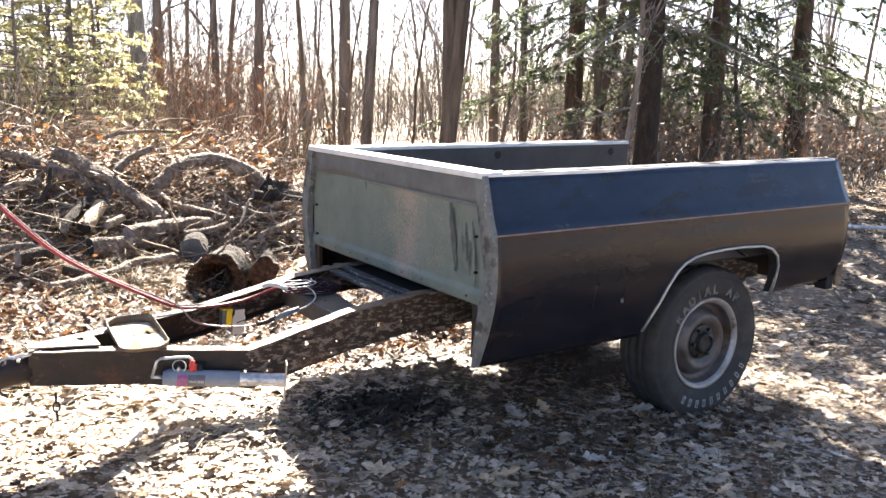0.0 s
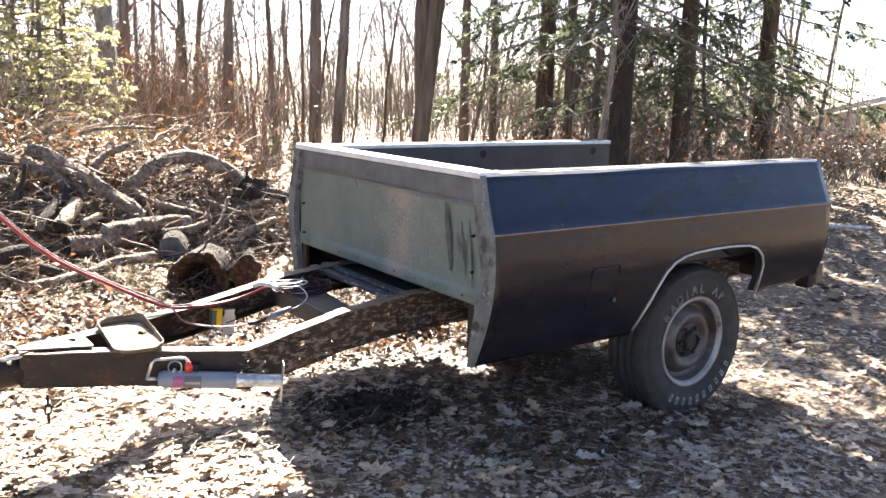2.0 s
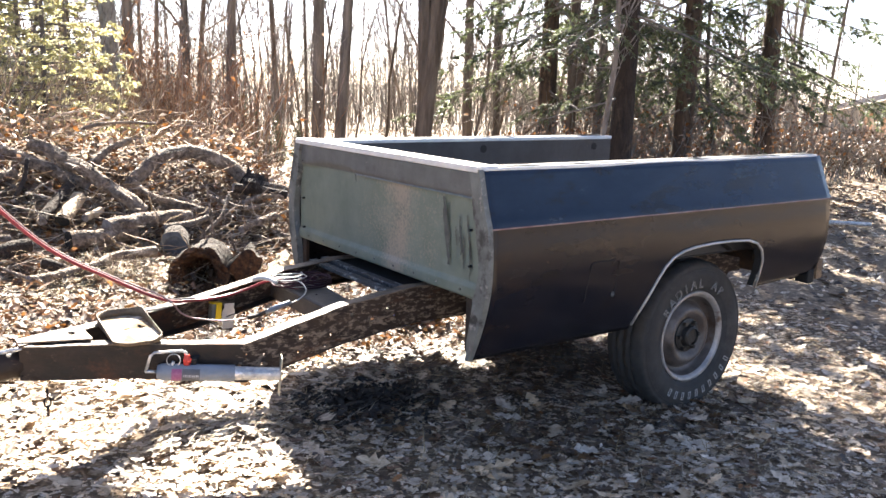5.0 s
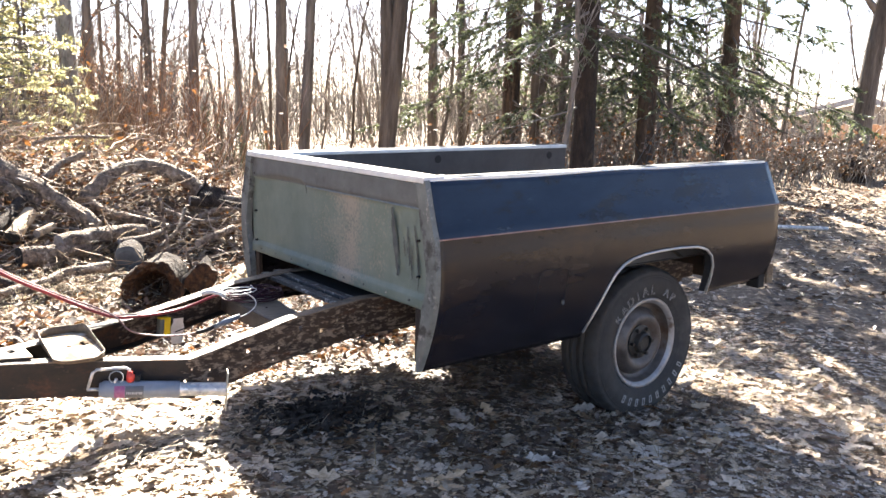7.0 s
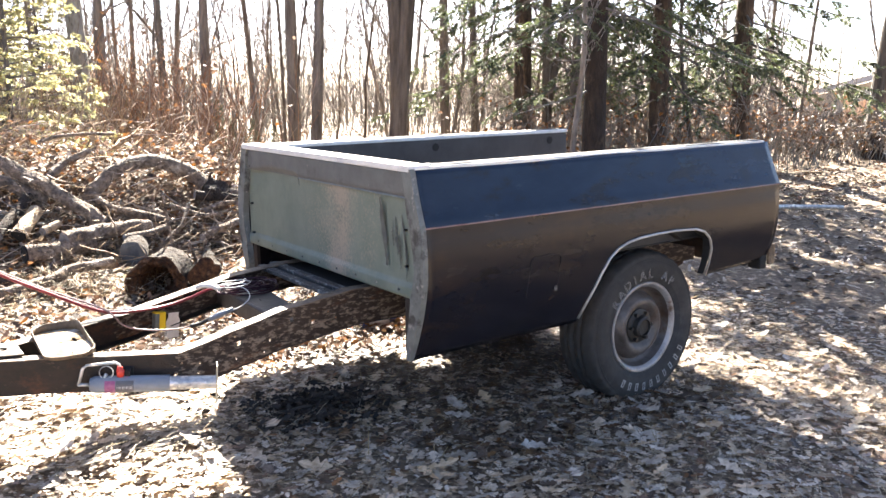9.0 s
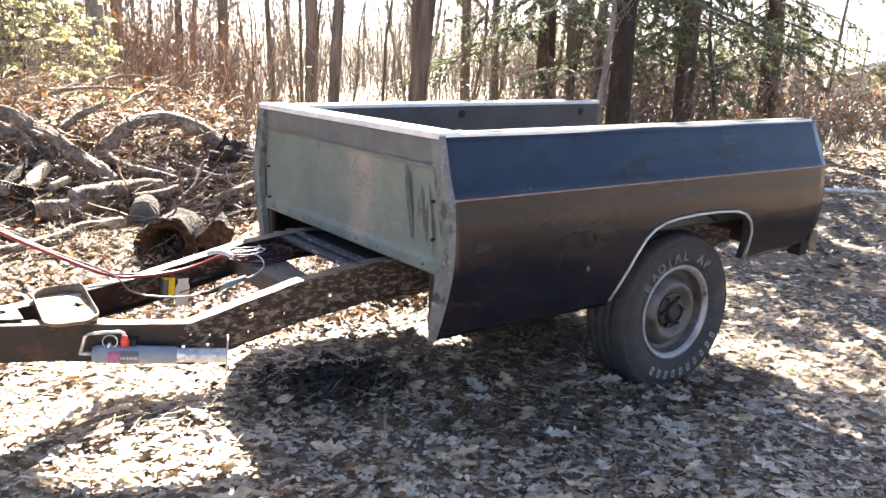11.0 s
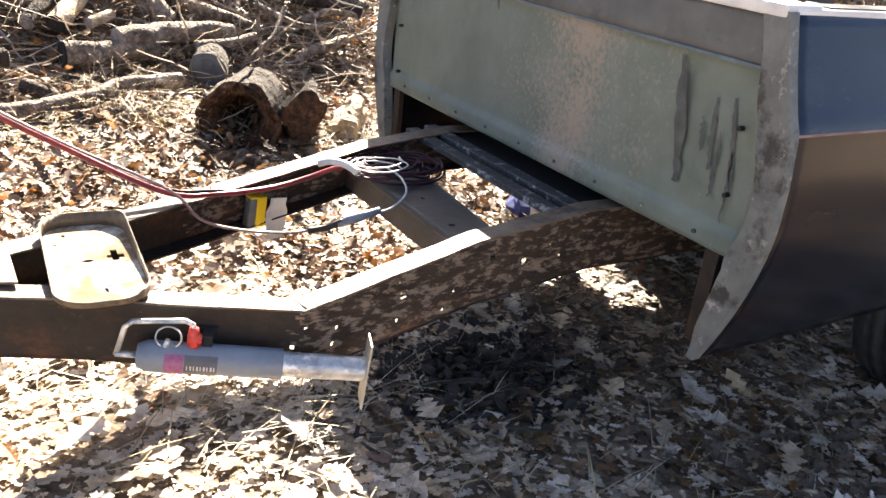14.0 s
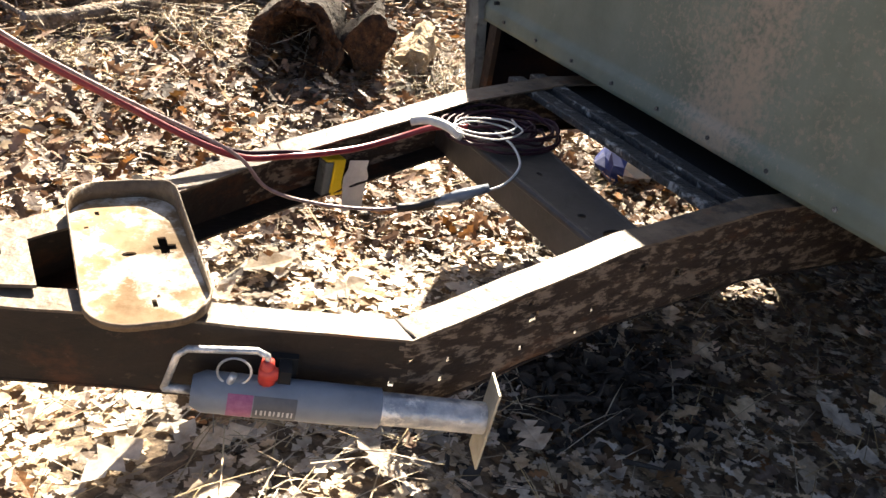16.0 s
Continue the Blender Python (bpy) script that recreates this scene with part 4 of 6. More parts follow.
run = [(-3.42, 1.55, 3.0), (-2.5, 1.22, 2.05), (-1.75, 1.06, 1.42), (-1.39, 0.99, 1.005), (-1.228, 0.947, 0.842), (-1.052, 0.91, 0.733), (-0.862, 0.879, 0.632)]
cable("red_cable", run + [(-0.74, 0.91, 0.605), (-0.60, 0.935, 0.60), (-0.50, 0.945, 0.615), (-0.43, 0.93, 0.640), (-0.37, 0.90, 0.650)], 0.0064, M_CABLE_RED,
      "red cable sagging down to the drawbar and its crossmember", "trailer wiring")
cable("pale_cable", [(x + 0.004, y - 0.012, z + 0.010) for x, y, z in run] + [(-0.79, 0.86, 0.568), (-0.70, 0.84, 0.539), (-0.596, 0.81, 0.533), (-0.53, 0.787, 0.546)],
      0.0034, M_CABLE_PALE, "pale pinkish cable hanging between the drawbar rails", "trailer wiring")
cable("black_cable", [(x - 0.004, y + 0.012, z + 0.006) for x, y, z in run[2:]] + [(-0.74, 0.915, 0.612), (-0.60, 0.945, 0.592), (-0.48, 0.95, 0.62), (-0.40, 0.92, 0.648)],
      0.0045, M_WIRE_DARK, "thin dark cable running along the red one", "trailer wiring")
cable("pale_cable_end", [(-0.478, 0.938, 0.652), (-0.455, 0.918, 0.662), (-0.43, 0.885, 0.662), (-0.413, 0.85, 0.653)], 0.0095, M_WIRE_WHITE, "taped white cable end lying on the coil")


cable("taped_cable_end", [(-0.560, 0.797, 0.539), (-0.52, 0.783, 0.548), (-0.485, 0.768, 0.566)], 0.0085, M_HUB, "black taped end of the pale cable")


def wire_coil(name, centre, loops, r0, r1, wire, mat, label, seed):
    g = Geo()
    rng = random.Random(seed)
    pts = []
    loose = 1.0 if loops > 4 else 0.2
    for k in range(loops * 12 + 1):
        a = 2 * math.pi * k / 12
        u = k / (loops * 12)
        r = r0 + (r1 - r0) * (0.5 + 0.5 * math.sin(u * 17)) + rng.uniform(-0.006, 0.006) * loose
        pts.append((centre[0] + r * math.cos(a), centre[1] + 0.72 * r * math.sin(a), centre[2] + wire + 0.028 * u + rng.uniform(-0.004, 0.012) * loose))
    g.tube(spline(pts, 3), wire, 6)
    tagged(new(name, g.mesh(name, mat, True)), label, "wire")


wire_coil("dark_wire_coil", (-0.267, 0.925, 0.611), 10, 0.06, 0.135, 0.0032, M_WIRE_DARK, "coil of dark purple wire lying on the crossmember", 2)
wire_coil("white_wire_coil", (-0.365, 0.845, 0.655), 2, 0.058, 0.078, 0.0019, M_WIRE_WHITE, "loose white wire loops on the dark coil", 4)
cable("white_wire", [(-0.33, 0.86, 0.655), (-0.31, 0.82, 0.64), (-0.325, 0.765, 0.622), (-0.38, 0.735, 0.60), (-0.44, 0.745, 0.585), (-0.50, 0.775, 0.555)], 0.0026, M_WIRE_WHITE, "white wire dropping from the coil")
plug = Geo()
plug.tube([(-0.495, 0.772, 0.558), (-0.455, 0.752, 0.578), (-0.405, 0.738, 0.597)], [0.009, 0.012, 0.008], 10)
tagged(new("wiring_plug", plug.mesh("wiring_plug", M_JACK, True)), "grey-blue trailer wiring plug on the white wire", "plug")

yb = thing("level_case", "small yellow and grey plastic case standing inside the rail", "case", pose(-0.632, 0.965, 0.494, 0, 6, 12) @ Matrix.Diagonal((1.15, 1.15, 1.0, 1)))
g = Geo()
g.box((-0.020, -0.012, 0), (-0.003, 0.012, 0.072))
part("case_back", g, M_FLANGE, yb, "grey half", bevel=0.003)
g = Geo()
g.box((-0.003, -0.013, 0.0), (0.020, 0.013, 0.078))
g.box((-0.020, -0.013, 0.072), (-0.003, 0.013, 0.079))
g.box((0.016, -0.011, 0.0), (0.028, 0.011, 0.020))
part("case_front", g, M_YELLOW, yb, "yellow half", bevel=0.003)
g = Geo()
for j in range(7):
    for i in range(4):
        u, v = i / 3 - 0.5, j / 6
        g.v.append((0.05 * u * (1 - 0.35 * (v > 0.8)) + 0.012 * v, 0.006 * math.sin(3 * v + 2 * u), 0.095 * v))
for j in range(6):
    for i in range(3):
        a = j * 4 + i
        g.f.append((a, a + 1, a + 5, a + 4))
        g.m.append(0)
tag = part("paper_tag", g, M_PAPER, None, "", solid=0.0015, at=pose(-0.583, 0.945, 0.462, -12, 6, 14) @ Matrix.Diagonal((1.2, 1.2, 1.05, 1)))
tagged(tag, "curled weathered paper tag hanging beside the yellow case", "tag")
g = Geo()
rng = random.Random(8)
for j in range(9):
    for i in range(16):
        a, b = 2 * math.pi * i / 16, math.pi * j / 8
        r = 1 + rng.uniform(-0.16, 0.16)
        g.v.append((0.12 * r * math.cos(a) * math.sin(b), 0.08 * r * math.sin(a) * math.sin(b), 0.06 + 0.06 * r * math.cos(b)))
for j in range(8):
    for i in range(16):
        a, b = j * 16 + i, j * 16 + (i + 1) % 16
        g.f.append((a, a + 16, b + 16, b))
        g.m.append(1 if (i // 3) % 3 == 0 else 0)
bag = new("plastic_bag", g.mesh("plastic_bag", [M_BLUE, M_PAPER]))
bag.matrix_basis = pose(0.78, 1.60, ground_z(0.78, 1.60) - 0.01, 0, 0, 25) @ Matrix.Diagonal((1.4, 1.3, 1.15, 1))
tagged(bag, "crumpled blue and white plastic bag lying under the bed", "bag")


# ---- trees ----
def wander(rng, p, d, length, n, bend, lift=0.0):
    pts = [Vector(p)]
    d = Vector(d).normalized()
    for _ in range(n):
        d = (d + Vector((rng.uniform(-bend, bend), rng.uniform(-bend, bend), rng.uniform(-bend, bend) + lift))).normalized()
        pts.append(pts[-1] + d * (length / n))
    return pts


def on_path(pts, u):
    k = u * (len(pts) - 1)
    i = min(int(k), len(pts) - 2)
    return pts[i].lerp(pts[i + 1], k - i), (pts[i + 1] - pts[i]).normalized()


def bare_tree(seed, height, radius, first=0.3, limbs=11, lean=0.03, twigs=3, fork=False, bend=0.035):
    """A leafless tree: a tapered trunk, and limbs with branches and twigs."""
    rng = random.Random(seed)
    tr, br = Geo(), Geo()
    trunk = wander(rng, (0, 0, -0.3), (rng.uniform(-lean, lean), rng.uniform(-lean, lean), 1), height, 14, bend)
    rads = [radius * (1 - 0.86 * (i / 14) ** 1.5) for i in range(15)]
    rads[0] = radius * 1.5
    tr.tube(trunk, rads, 12, rough=0.06, rng=rng)
    stems = [trunk]
    if fork:
        p, _ = on_path(trunk, 0.12)
        second = wander(rng, p, (rng.uniform(-0.25, 0.25), rng.uniform(-0.25, 0.25), 1), height * 0.8, 12, 0.04)
        tr.tube(second, [radius * 0.8 * (1 - 0.86 * i / 12) for i in range(13)], 10, rough=0.06, rng=rng)
        stems.append(second)
    for stem in stems:
        for _ in range(limbs):
            u = rng.uniform(first, 0.97)
            p, d = on_path(stem, u)
            a = rng.uniform(0, 2 * math.pi)
            out = Vector((math.cos(a), math.sin(a), rng.uniform(0.35, 1.2)))
            ln = height * rng.uniform(0.12, 0.28) * (1.15 - 0.7 * u)
            r = radius * (1 - 0.86 * u) * rng.uniform(0.3, 0.55)
            limb = wander(rng, p, out, ln, 5, 0.16, 0.05)
            br.tube(limb, [max(0.006, r * (1 - 0.8 * i / 5)) for i in range(6)], 5, caps=False)
            for _ in range(4):
                q, e = on_path(limb, rng.uniform(0.25, 0.98))
                b = wander(rng, q, e + Vector((rng.uniform(-0.9, 0.9), rng.uniform(-0.9, 0.9), rng.uniform(-0.1, 0.9))), ln * rng.uniform(0.25, 0.5), 3, 0.2, 0.06)
                br.tube(b, [max(0.005, r * 0.4), max(0.0045, r * 0.28), 0.0045, 0.003], 4, caps=False)
                for _ in range(twigs):
                    s, f = on_path(b, rng.uniform(0.3, 1.0))
                    t = wander(rng, s, f + Vector((rng.uniform(-0.9, 0.9), rng.uniform(-0.9, 0.9), rng.uniform(-0.2, 0.8))), ln * rng.uniform(0.12, 0.25), 2, 0.2)
                    br.tube(t, [0.0045, 0.0035, 0.0025], 3, caps=False)
    return tr.mesh("trunk", M_BARK, True), br.mesh("crown", M_TWIG, True)


def needle_tree(seed, height, radius, base, spread, mat, tufts=12, limbs=70, droop=0.32, bark=None, dead=8, tuft_size=0.09, shoots=6.5, power=1.25, full=0.85, dense=2.4):
    """An evergreen: trunk, whorled limbs, and small sprays of needles along the shoots."""
    rng = random.Random(seed)
    tr, br, nd = Geo(), Geo(), Geo()
    trunk = wander(rng, (0, 0, -0.3), (0, 0, 1), height + 0.3, 14, 0.012)
    tr.tube(trunk, [radius * (1.3 if i == 0 else 1 - 0.93 * i / 14) for i in range(15)], 12, rough=0.05, rng=rng)
    for k in range(dead):
        z = rng.uniform(1.2, base + 0.6)
        p, _ = on_path(trunk, (z + 0.3) / (height + 0.3))
        a = rng.uniform(0, 2 * math.pi)
        limb = wander(rng, p, (math.cos(a), math.sin(a), -0.25), rng.uniform(0.8, 2.2), 5, 0.12)
        br.tube(limb, [0.016, 0.013, 0.01, 0.007, 0.005, 0.003], 5, caps=False)
        for _ in range(6):
            q, e = on_path(limb, rng.uniform(0.2, 0.95))
            br.tube(wander(rng, q, e + Vector((rng.uniform(-0.8, 0.8), rng.uniform(-0.8, 0.8), rng.uniform(-0.6, 0.3))), rng.uniform(0.2, 0.5), 2, 0.2), [0.005, 0.004, 0.002], 3, caps=False)
    for k in range(limbs):
        u = (k + rng.uniform(0, 1)) / limbs
        z = base + (height - base) * u ** power
        p, _ = on_path(trunk, clamp((z + 0.3) / (height + 0.3), 0, 1))
        a = k * 2.4 + rng.uniform(-0.3, 0.3)
        ln = spread * (1 - full * u) * rng.uniform(0.65, 1.15)
        limb = wander(rng, p, (math.cos(a), math.sin(a), 0.12 - droop * (1 - u)), ln, 6, 0.09, -0.02)
        br.tube(limb, [max(0.004, 0.022 * (1 - 0.8 * u) * (1 - 0.85 * i / 6)) for i in range(7)], 4, caps=False)
        for s in range(max(4, int(ln * shoots))):
            v = rng.uniform(0.22, 1.0)
            q, e = on_path(limb, v)
            side = e.cross(Vector((0, 0, 1))).normalized() * rng.choice((-1, 1))
            shoot = wander(rng, q, e * 0.7 + side * rng.uniform(0.5, 1.1) + Vector((0, 0, rng.uniform(-0.5, 0.1))), ln * 0.30 * (1.15 - 0.6 * v) * rng.uniform(0.6, 1.2), 3, 0.15, -0.05)
            br.tube(shoot, [0.004, 0.003, 0.002, 0.0015], 3, caps=False)
            # tall trees: unseen upper crown is thickened to throw more shade on the ground
            for _ in range(tufts if z < 4.5 or height < 8 else int(tufts * dense)):
                c, dr = on_path(shoot, rng.uniform(0.05, 1.0))
                dr = (dr + Vector((rng.uniform(-0.9, 0.9), rng.uniform(-0.9, 0.9), rng.uniform(-0.7, 0.5)))).normalized()
                wd = dr.cross(Vector((rng.uniform(-1, 1), rng.uniform(-1, 1), rng.uniform(-1, 1)))).normalized() * tuft_size * rng.uniform(0.10, 0.2)
                L = tuft_size * rng.uniform(0.7, 1.4)
                nd.add([tuple(c - wd * 0.4), tuple(c + dr * L * 0.55 - wd), tuple(c + dr * L), tuple(c + dr * L * 0.55 + wd)], [(0, 1, 2, 3)])
    return tr.mesh("trunk", bark or M_BARK_DARK, True), br.mesh("branchwork", M_TWIG, True), nd.mesh("crown", mat)


def plant(name, meshes, at, label, category="tree", group=""):
    ob = thing(name, label, category, at, group)
    for me in meshes:
        o = new(me.name.split(".")[0], me)
        o.parent = ob
    return ob


def spot(x, y, scale=1.0, turn=0.0, tilt=0.0, sink=0.0):
    return Matrix.Translation((x, y, ground_z(x, y) - sink)) @ pose(0, 0, 0, tilt, 0, turn) @ Matrix.Diagonal((scale, scale, scale, 1))


bare_kinds = [bare_tree(11, 8.5, 0.145, 0.30, 12), bare_tree(12, 9, 0.15, 0.32, 11, 0.06), bare_tree(13, 8, 0.098, 0.20, 13, 0.05), bare_tree(14, 8, 0.065, 0.14, 15, 0.08, bend=0.06),
              bare_tree(15, 8.5, 0.115, 0.2, 11, 0.06, fork=True), bare_tree(16, 7.5, 0.038, 0.10, 18, 0.1, 4, bend=0.09), bare_tree(17, 6, 0.026, 0.08, 20, 0.16, 4, bend=0.13)]

# trunks that stand out behind the brush pile and the trailer: place, radius, lean in degrees, crook
big = [(1.19, 9.34, 0.120, 0, 0.010), (2.31, 13.18, 0.037, 1, 0.02), (2.22, 12.17, 0.065, 0, 0.02), (3.79, 16.92, 0.046, -1, 0.03), (3.99, 16.87, 0.053, 1, 0.03),
       (3.99, 14.77, 0.084, 0, 0.02), (4.33, 15.18, 0.061, 2, 0.03), (3.69, 11.69, 0.085, 0, 0.012), (5.26, 13.20, 0.056, -1, 0.02), (5.72, 12.98, 0.034, 1, 0.05),
       (4.56, 10.21, 0.102, 0.5, 0.010), (4.60, 9.63, 0.090, 4, 0.010), (4.86, 7.73, 0.127, 3, 0.016), (5.52, 8.49, 0.078, -3, 0.02), (7.82, 10.53, 0.096, 0, 0.02),
       (8.88, 10.98, 0.079, 0, 0.02), (7.89, 7.87, 0.084, 0, 0.015), (8.18, 7.59, 0.074, 1, 0.015), (15.38, 8.05, 0.040, 1, 0.03), (14.20, 5.80, 0.20, 3, 0.015), (-3.55, 1.85, 0.11, 0, 0.03)]
first_of = {}


def bare(k, m, label, group):
    if k not in first_of:
        first_of[k] = plant("bare_tree", bare_kinds[k], m, label, "tree", group)
        return first_of[k]
    ob = copy_thing(first_of[k], m)
    return tagged(ob, label, "tree", group)


rng = random.Random(21)
for i, (x, y, r, lean, crook) in enumerate(big):
    trunk, crown = bare_tree(200 + i, rng.uniform(8.5, 11), r, 0.26 if r > 0.08 else 0.16, 13 if r > 0.08 else 10, 0.0, 3, r in (0.084, 0.127), crook)
    if i == 0:
        trunk.materials[0] = M_BARK_PALE
    at = Matrix.Translation((x, y, ground_z(x, y))) @ Matrix.Rotation(radians(lean), 4, Vector((0.55, 0.83, 0))) @ pose(0, 0, 0, 0, 0, rng.uniform(0, 360))
    plant("bare_tree", (trunk, crown), at, "tall leafless tree with pale lichen-covered bark" if i == 0 else "tall leafless tree with grey-brown bark on the leaf-covered forest floor", "tree", "leafless trees")

taken = [(x, y) for x, y, *_ in big]


def free(x, y, gap):
    return all((x - a) ** 2 + (y - b) ** 2 > gap * gap for a, b in taken)


count = 0
while count < 150:
    d = 9.5 + 62 * rng.random() ** 0.85
    a = radians(rng.uniform(14, 112))
    x, y = -1.8 + d * math.cos(a), -2.3 + d * math.sin(a)
    if d < 15 and math.degrees(a) < 38 or not free(x, y, 0.9):
        continue
    if math.degrees(a) < 33 and d < 34 and rng.random() < 0.7:
        continue
    k = rng.choices((0, 1, 2, 3, 4, 5, 6), (0, 0, 0.5, 2, 0.3, 6, 10) if d < 40 else (0.2, 0.2, 1.0, 3, 0.5, 7, 7))[0]
    if 20 < math.degrees(a) < 32 and d < 70 and rng.random() < 0.75:
        continue
    if d < 20 and k not in (3, 5, 6):
        continue
    if d < 26 and 48 < math.degrees(a) < 78 and k != 6:
        continue
    taken.append((x, y))
    bare(k, spot(x, y, rng.uniform(0.8, 1.25), rng.uniform(0, 360), rng.uniform(-5, 5)), "thin leafless tree with grey-brown bark deeper in the wood", "leafless trees")
    count += 1
count = 0
while count < 130:
    d = 11 + 30 * rng.random()
    a = radians(rng.uniform(16, 110))
    x, y = -1.8 + d * math.cos(a), -2.3 + d * math.sin(a)
    if d < 14 and math.degrees(a) < 60 or math.degrees(a) < 31.5 and rng.random() < 0.8 or not free(x, y, 0.6):
        continue
    taken.append((x, y))
    bare(rng.choice((5, 6, 6)), spot(x, y, rng.uniform(0.6, 1.1), rng.uniform(0, 360), rng.uniform(-9, 9)), "slender leafless sapling with fine twigs", "leafless trees")
    count += 1
count = 0
while count < 45:
    d = 9 + 40 * rng.random()
    a = radians(rng.uniform(118, 370))
    x, y = -1 + d * math.cos(a), -1 + d * math.sin(a)
    if x > 3 and abs(y) < 6 or not free(x, y, 2.0):
        continue
    taken.append((x, y))
    bare(rng.choice((0, 1, 2, 3, 4)), spot(x, y, rng.uniform(0.8, 1.2), rng.uniform(0, 360), rng.uniform(-3, 3)), "tall leafless tree with grey-brown bark on the leaf-covered forest floor", "leafless trees")
    count += 1

spruce = needle_tree(31, 12.5, 0.17, 2.2, 2.6, M_NEEDLE, 54, 122, bark=M_BARK_SHADED, tuft_size=0.066, shoots=6.0, dead=8, power=1.0, full=0.62, dense=1.5)
plant("spruce", spruce, spot(6.28, 5.28, 0.95, 10), "dark spruce behind the trailer, its bare lower trunk coloured as shaded", "conifer", "spruces")
spruce_low = needle_tree(32, 12, 0.16, 1.6, 2.5, M_NEEDLE, 54, 114, 0.42, M_BARK_DARK, tuft_size=0.066, shoots=6.0, dead=8, power=1.0, full=0.68)
sp0 = plant("spruce", spruce_low, spot(7.61, 8.17, 1.0, 40), "dark green spruce with drooping boughs", "conifer", "spruces")
# the last one, at (10.6, 9.4), is added to shade the ground at right
for x, y, s, t in ((8.33, 5.98, 0.95, 110), (10.66, 6.21, 1.05, 200), (10.6, 9.4, 1.1, 290)):
    copy_thing(sp0, spot(x, y, s, t))
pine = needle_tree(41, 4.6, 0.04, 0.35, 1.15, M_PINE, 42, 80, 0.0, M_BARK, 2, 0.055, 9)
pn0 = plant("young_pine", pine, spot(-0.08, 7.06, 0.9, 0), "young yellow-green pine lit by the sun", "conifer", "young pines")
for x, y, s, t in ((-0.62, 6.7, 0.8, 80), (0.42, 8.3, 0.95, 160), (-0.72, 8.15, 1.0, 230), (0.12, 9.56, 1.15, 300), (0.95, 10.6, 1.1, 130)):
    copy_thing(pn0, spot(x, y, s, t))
cedar = needle_tree(51, 2.3, 0.05, 0.08, 0.55, M_CEDAR, 44, 110, -0.6, M_BARK, 0, 0.045, 14)
cd0 = plant("small_cedar", cedar, spot(3.70, 11.25, 0.50, 0), "small dark cedar in the undergrowth", "conifer", "small cedars")
for x, y, s, t in ((4.05, 11.54, 0.74, 80), (4.12, 11.19, 0.60, 160), (4.45, 11.56, 0.70, 230), (4.72, 11.30, 0.62, 300), (4.3, 11.0, 0.5, 120)):
    copy_thing(cd0, spot(x, y, s, t))


# ---- undergrowth, far woods and brush (uncountable) ----
def leaf_faces(rng, c, size, flat=0.6):
    """A small folded leaf at c."""
    a = rng.uniform(0, 2 * math.pi)
    t = Vector((math.cos(a), math.sin(a), rng.uniform(-flat, flat))).normalized()
    s = t.cross(Vector((rng.uniform(-flat, flat), rng.uniform(-flat, flat), 1))).normalized()
    up = s.cross(t) * size * rng.uniform(0.02, 0.2)
    c = Vector(c)
    w = s * size * rng.uniform(0.25, 0.36)
    L = t * size
    return [tuple(c), tuple(c + L * 0.28 - w * 0.8 + up * 0.8), tuple(c + L * 0.62 - w + up), tuple(c + L), tuple(c + L * 0.66 + w * 0.9 + up), tuple(c + L * 0.3 + w + up)], [(0, 1, 2, 3), (0, 3, 4, 5)]


def undergrowth(name, seed, spots, height, stems, leaves, leaf_mat, label, stem_mat=None):
    rng = random.Random(seed)
    st, lf = Geo(), Geo()
    for x, y, r in spots:
        for _ in range(stems):
            px, py = x + rng.gauss(0, r), y + rng.gauss(0, r * 0.7)
            z = ground_z(px, py)
            p = wander(rng, (px, py, z - 0.05), (rng.uniform(-0.4, 0.4), rng.uniform(-0.4, 0.4), 1), height * rng.uniform(0.4, 1.1), 5, 0.18)
            st.tube(p, [0.008, 0.007, 0.006, 0.005, 0.004, 0.002], 3, caps=False)
            for _ in range(3):
                q, e = on_path(p, rng.uniform(0.25, 0.95))
                b = wander(rng, q, e + Vector((rng.uniform(-0.9, 0.9), rng.uniform(-0.9, 0.9), rng.uniform(-0.1, 0.5))), height * rng.uniform(0.15, 0.4), 3, 0.22)
                st.tube(b, [0.005, 0.004, 0.003, 0.002], 3, caps=False)
                for _ in range(leaves):
                    c, _d = on_path(b, rng.random())
                    lf.add(*leaf_faces(rng, c, rng.uniform(0.04, 0.09), 1.0))
    ob = new(name, st.mesh(name, stem_mat or M_BRUSH))
    tagged(ob, label, "undergrowth", kind="stuff")
    if lf.f:
        o2 = part("dry_leaves", lf, leaf_mat, ob)
        o2["kind"] = "stuff"


rng = random.Random(61)
undergrowth("undergrowth", 62, [(rng.uniform(-2.5, 0.6), rng.uniform(5.6, 8.5), 0.6) if k % 2 else (rng.uniform(-1.5, 2.6), rng.uniform(8.0, 12), 0.7) for k in range(56)], 1.35, 20, 0, M_LEAF_RED, "russet leafless undergrowth of thin stems")
undergrowth("russet_shrubs", 66, [(rng.uniform(0.9, 3.3), rng.uniform(8.6, 11.5), 0.45) for _ in range(30)], 2.1, 11, 1, M_LEAF_RED, "russet leafless shrubs with a few withered leaves", M_BRUSH_RED)
for k0, k1, tall in ((0, 20, 1.25), (16, 40, 0.85)):
    undergrowth("thicket", 63 + k1, [(7.4 + k * 0.24 + rng.uniform(-0.4, 0.4), 7.4 - 0.055 * k + rng.uniform(-1.0, 1.6), 0.55) for k in range(k0, k1)], tall, 24, 3, M_LEAF_RED if k0 == 0 else M_LEAF_DARK,
                "brown thicket of dry twigs with withered leaves", M_FARBRUSH)
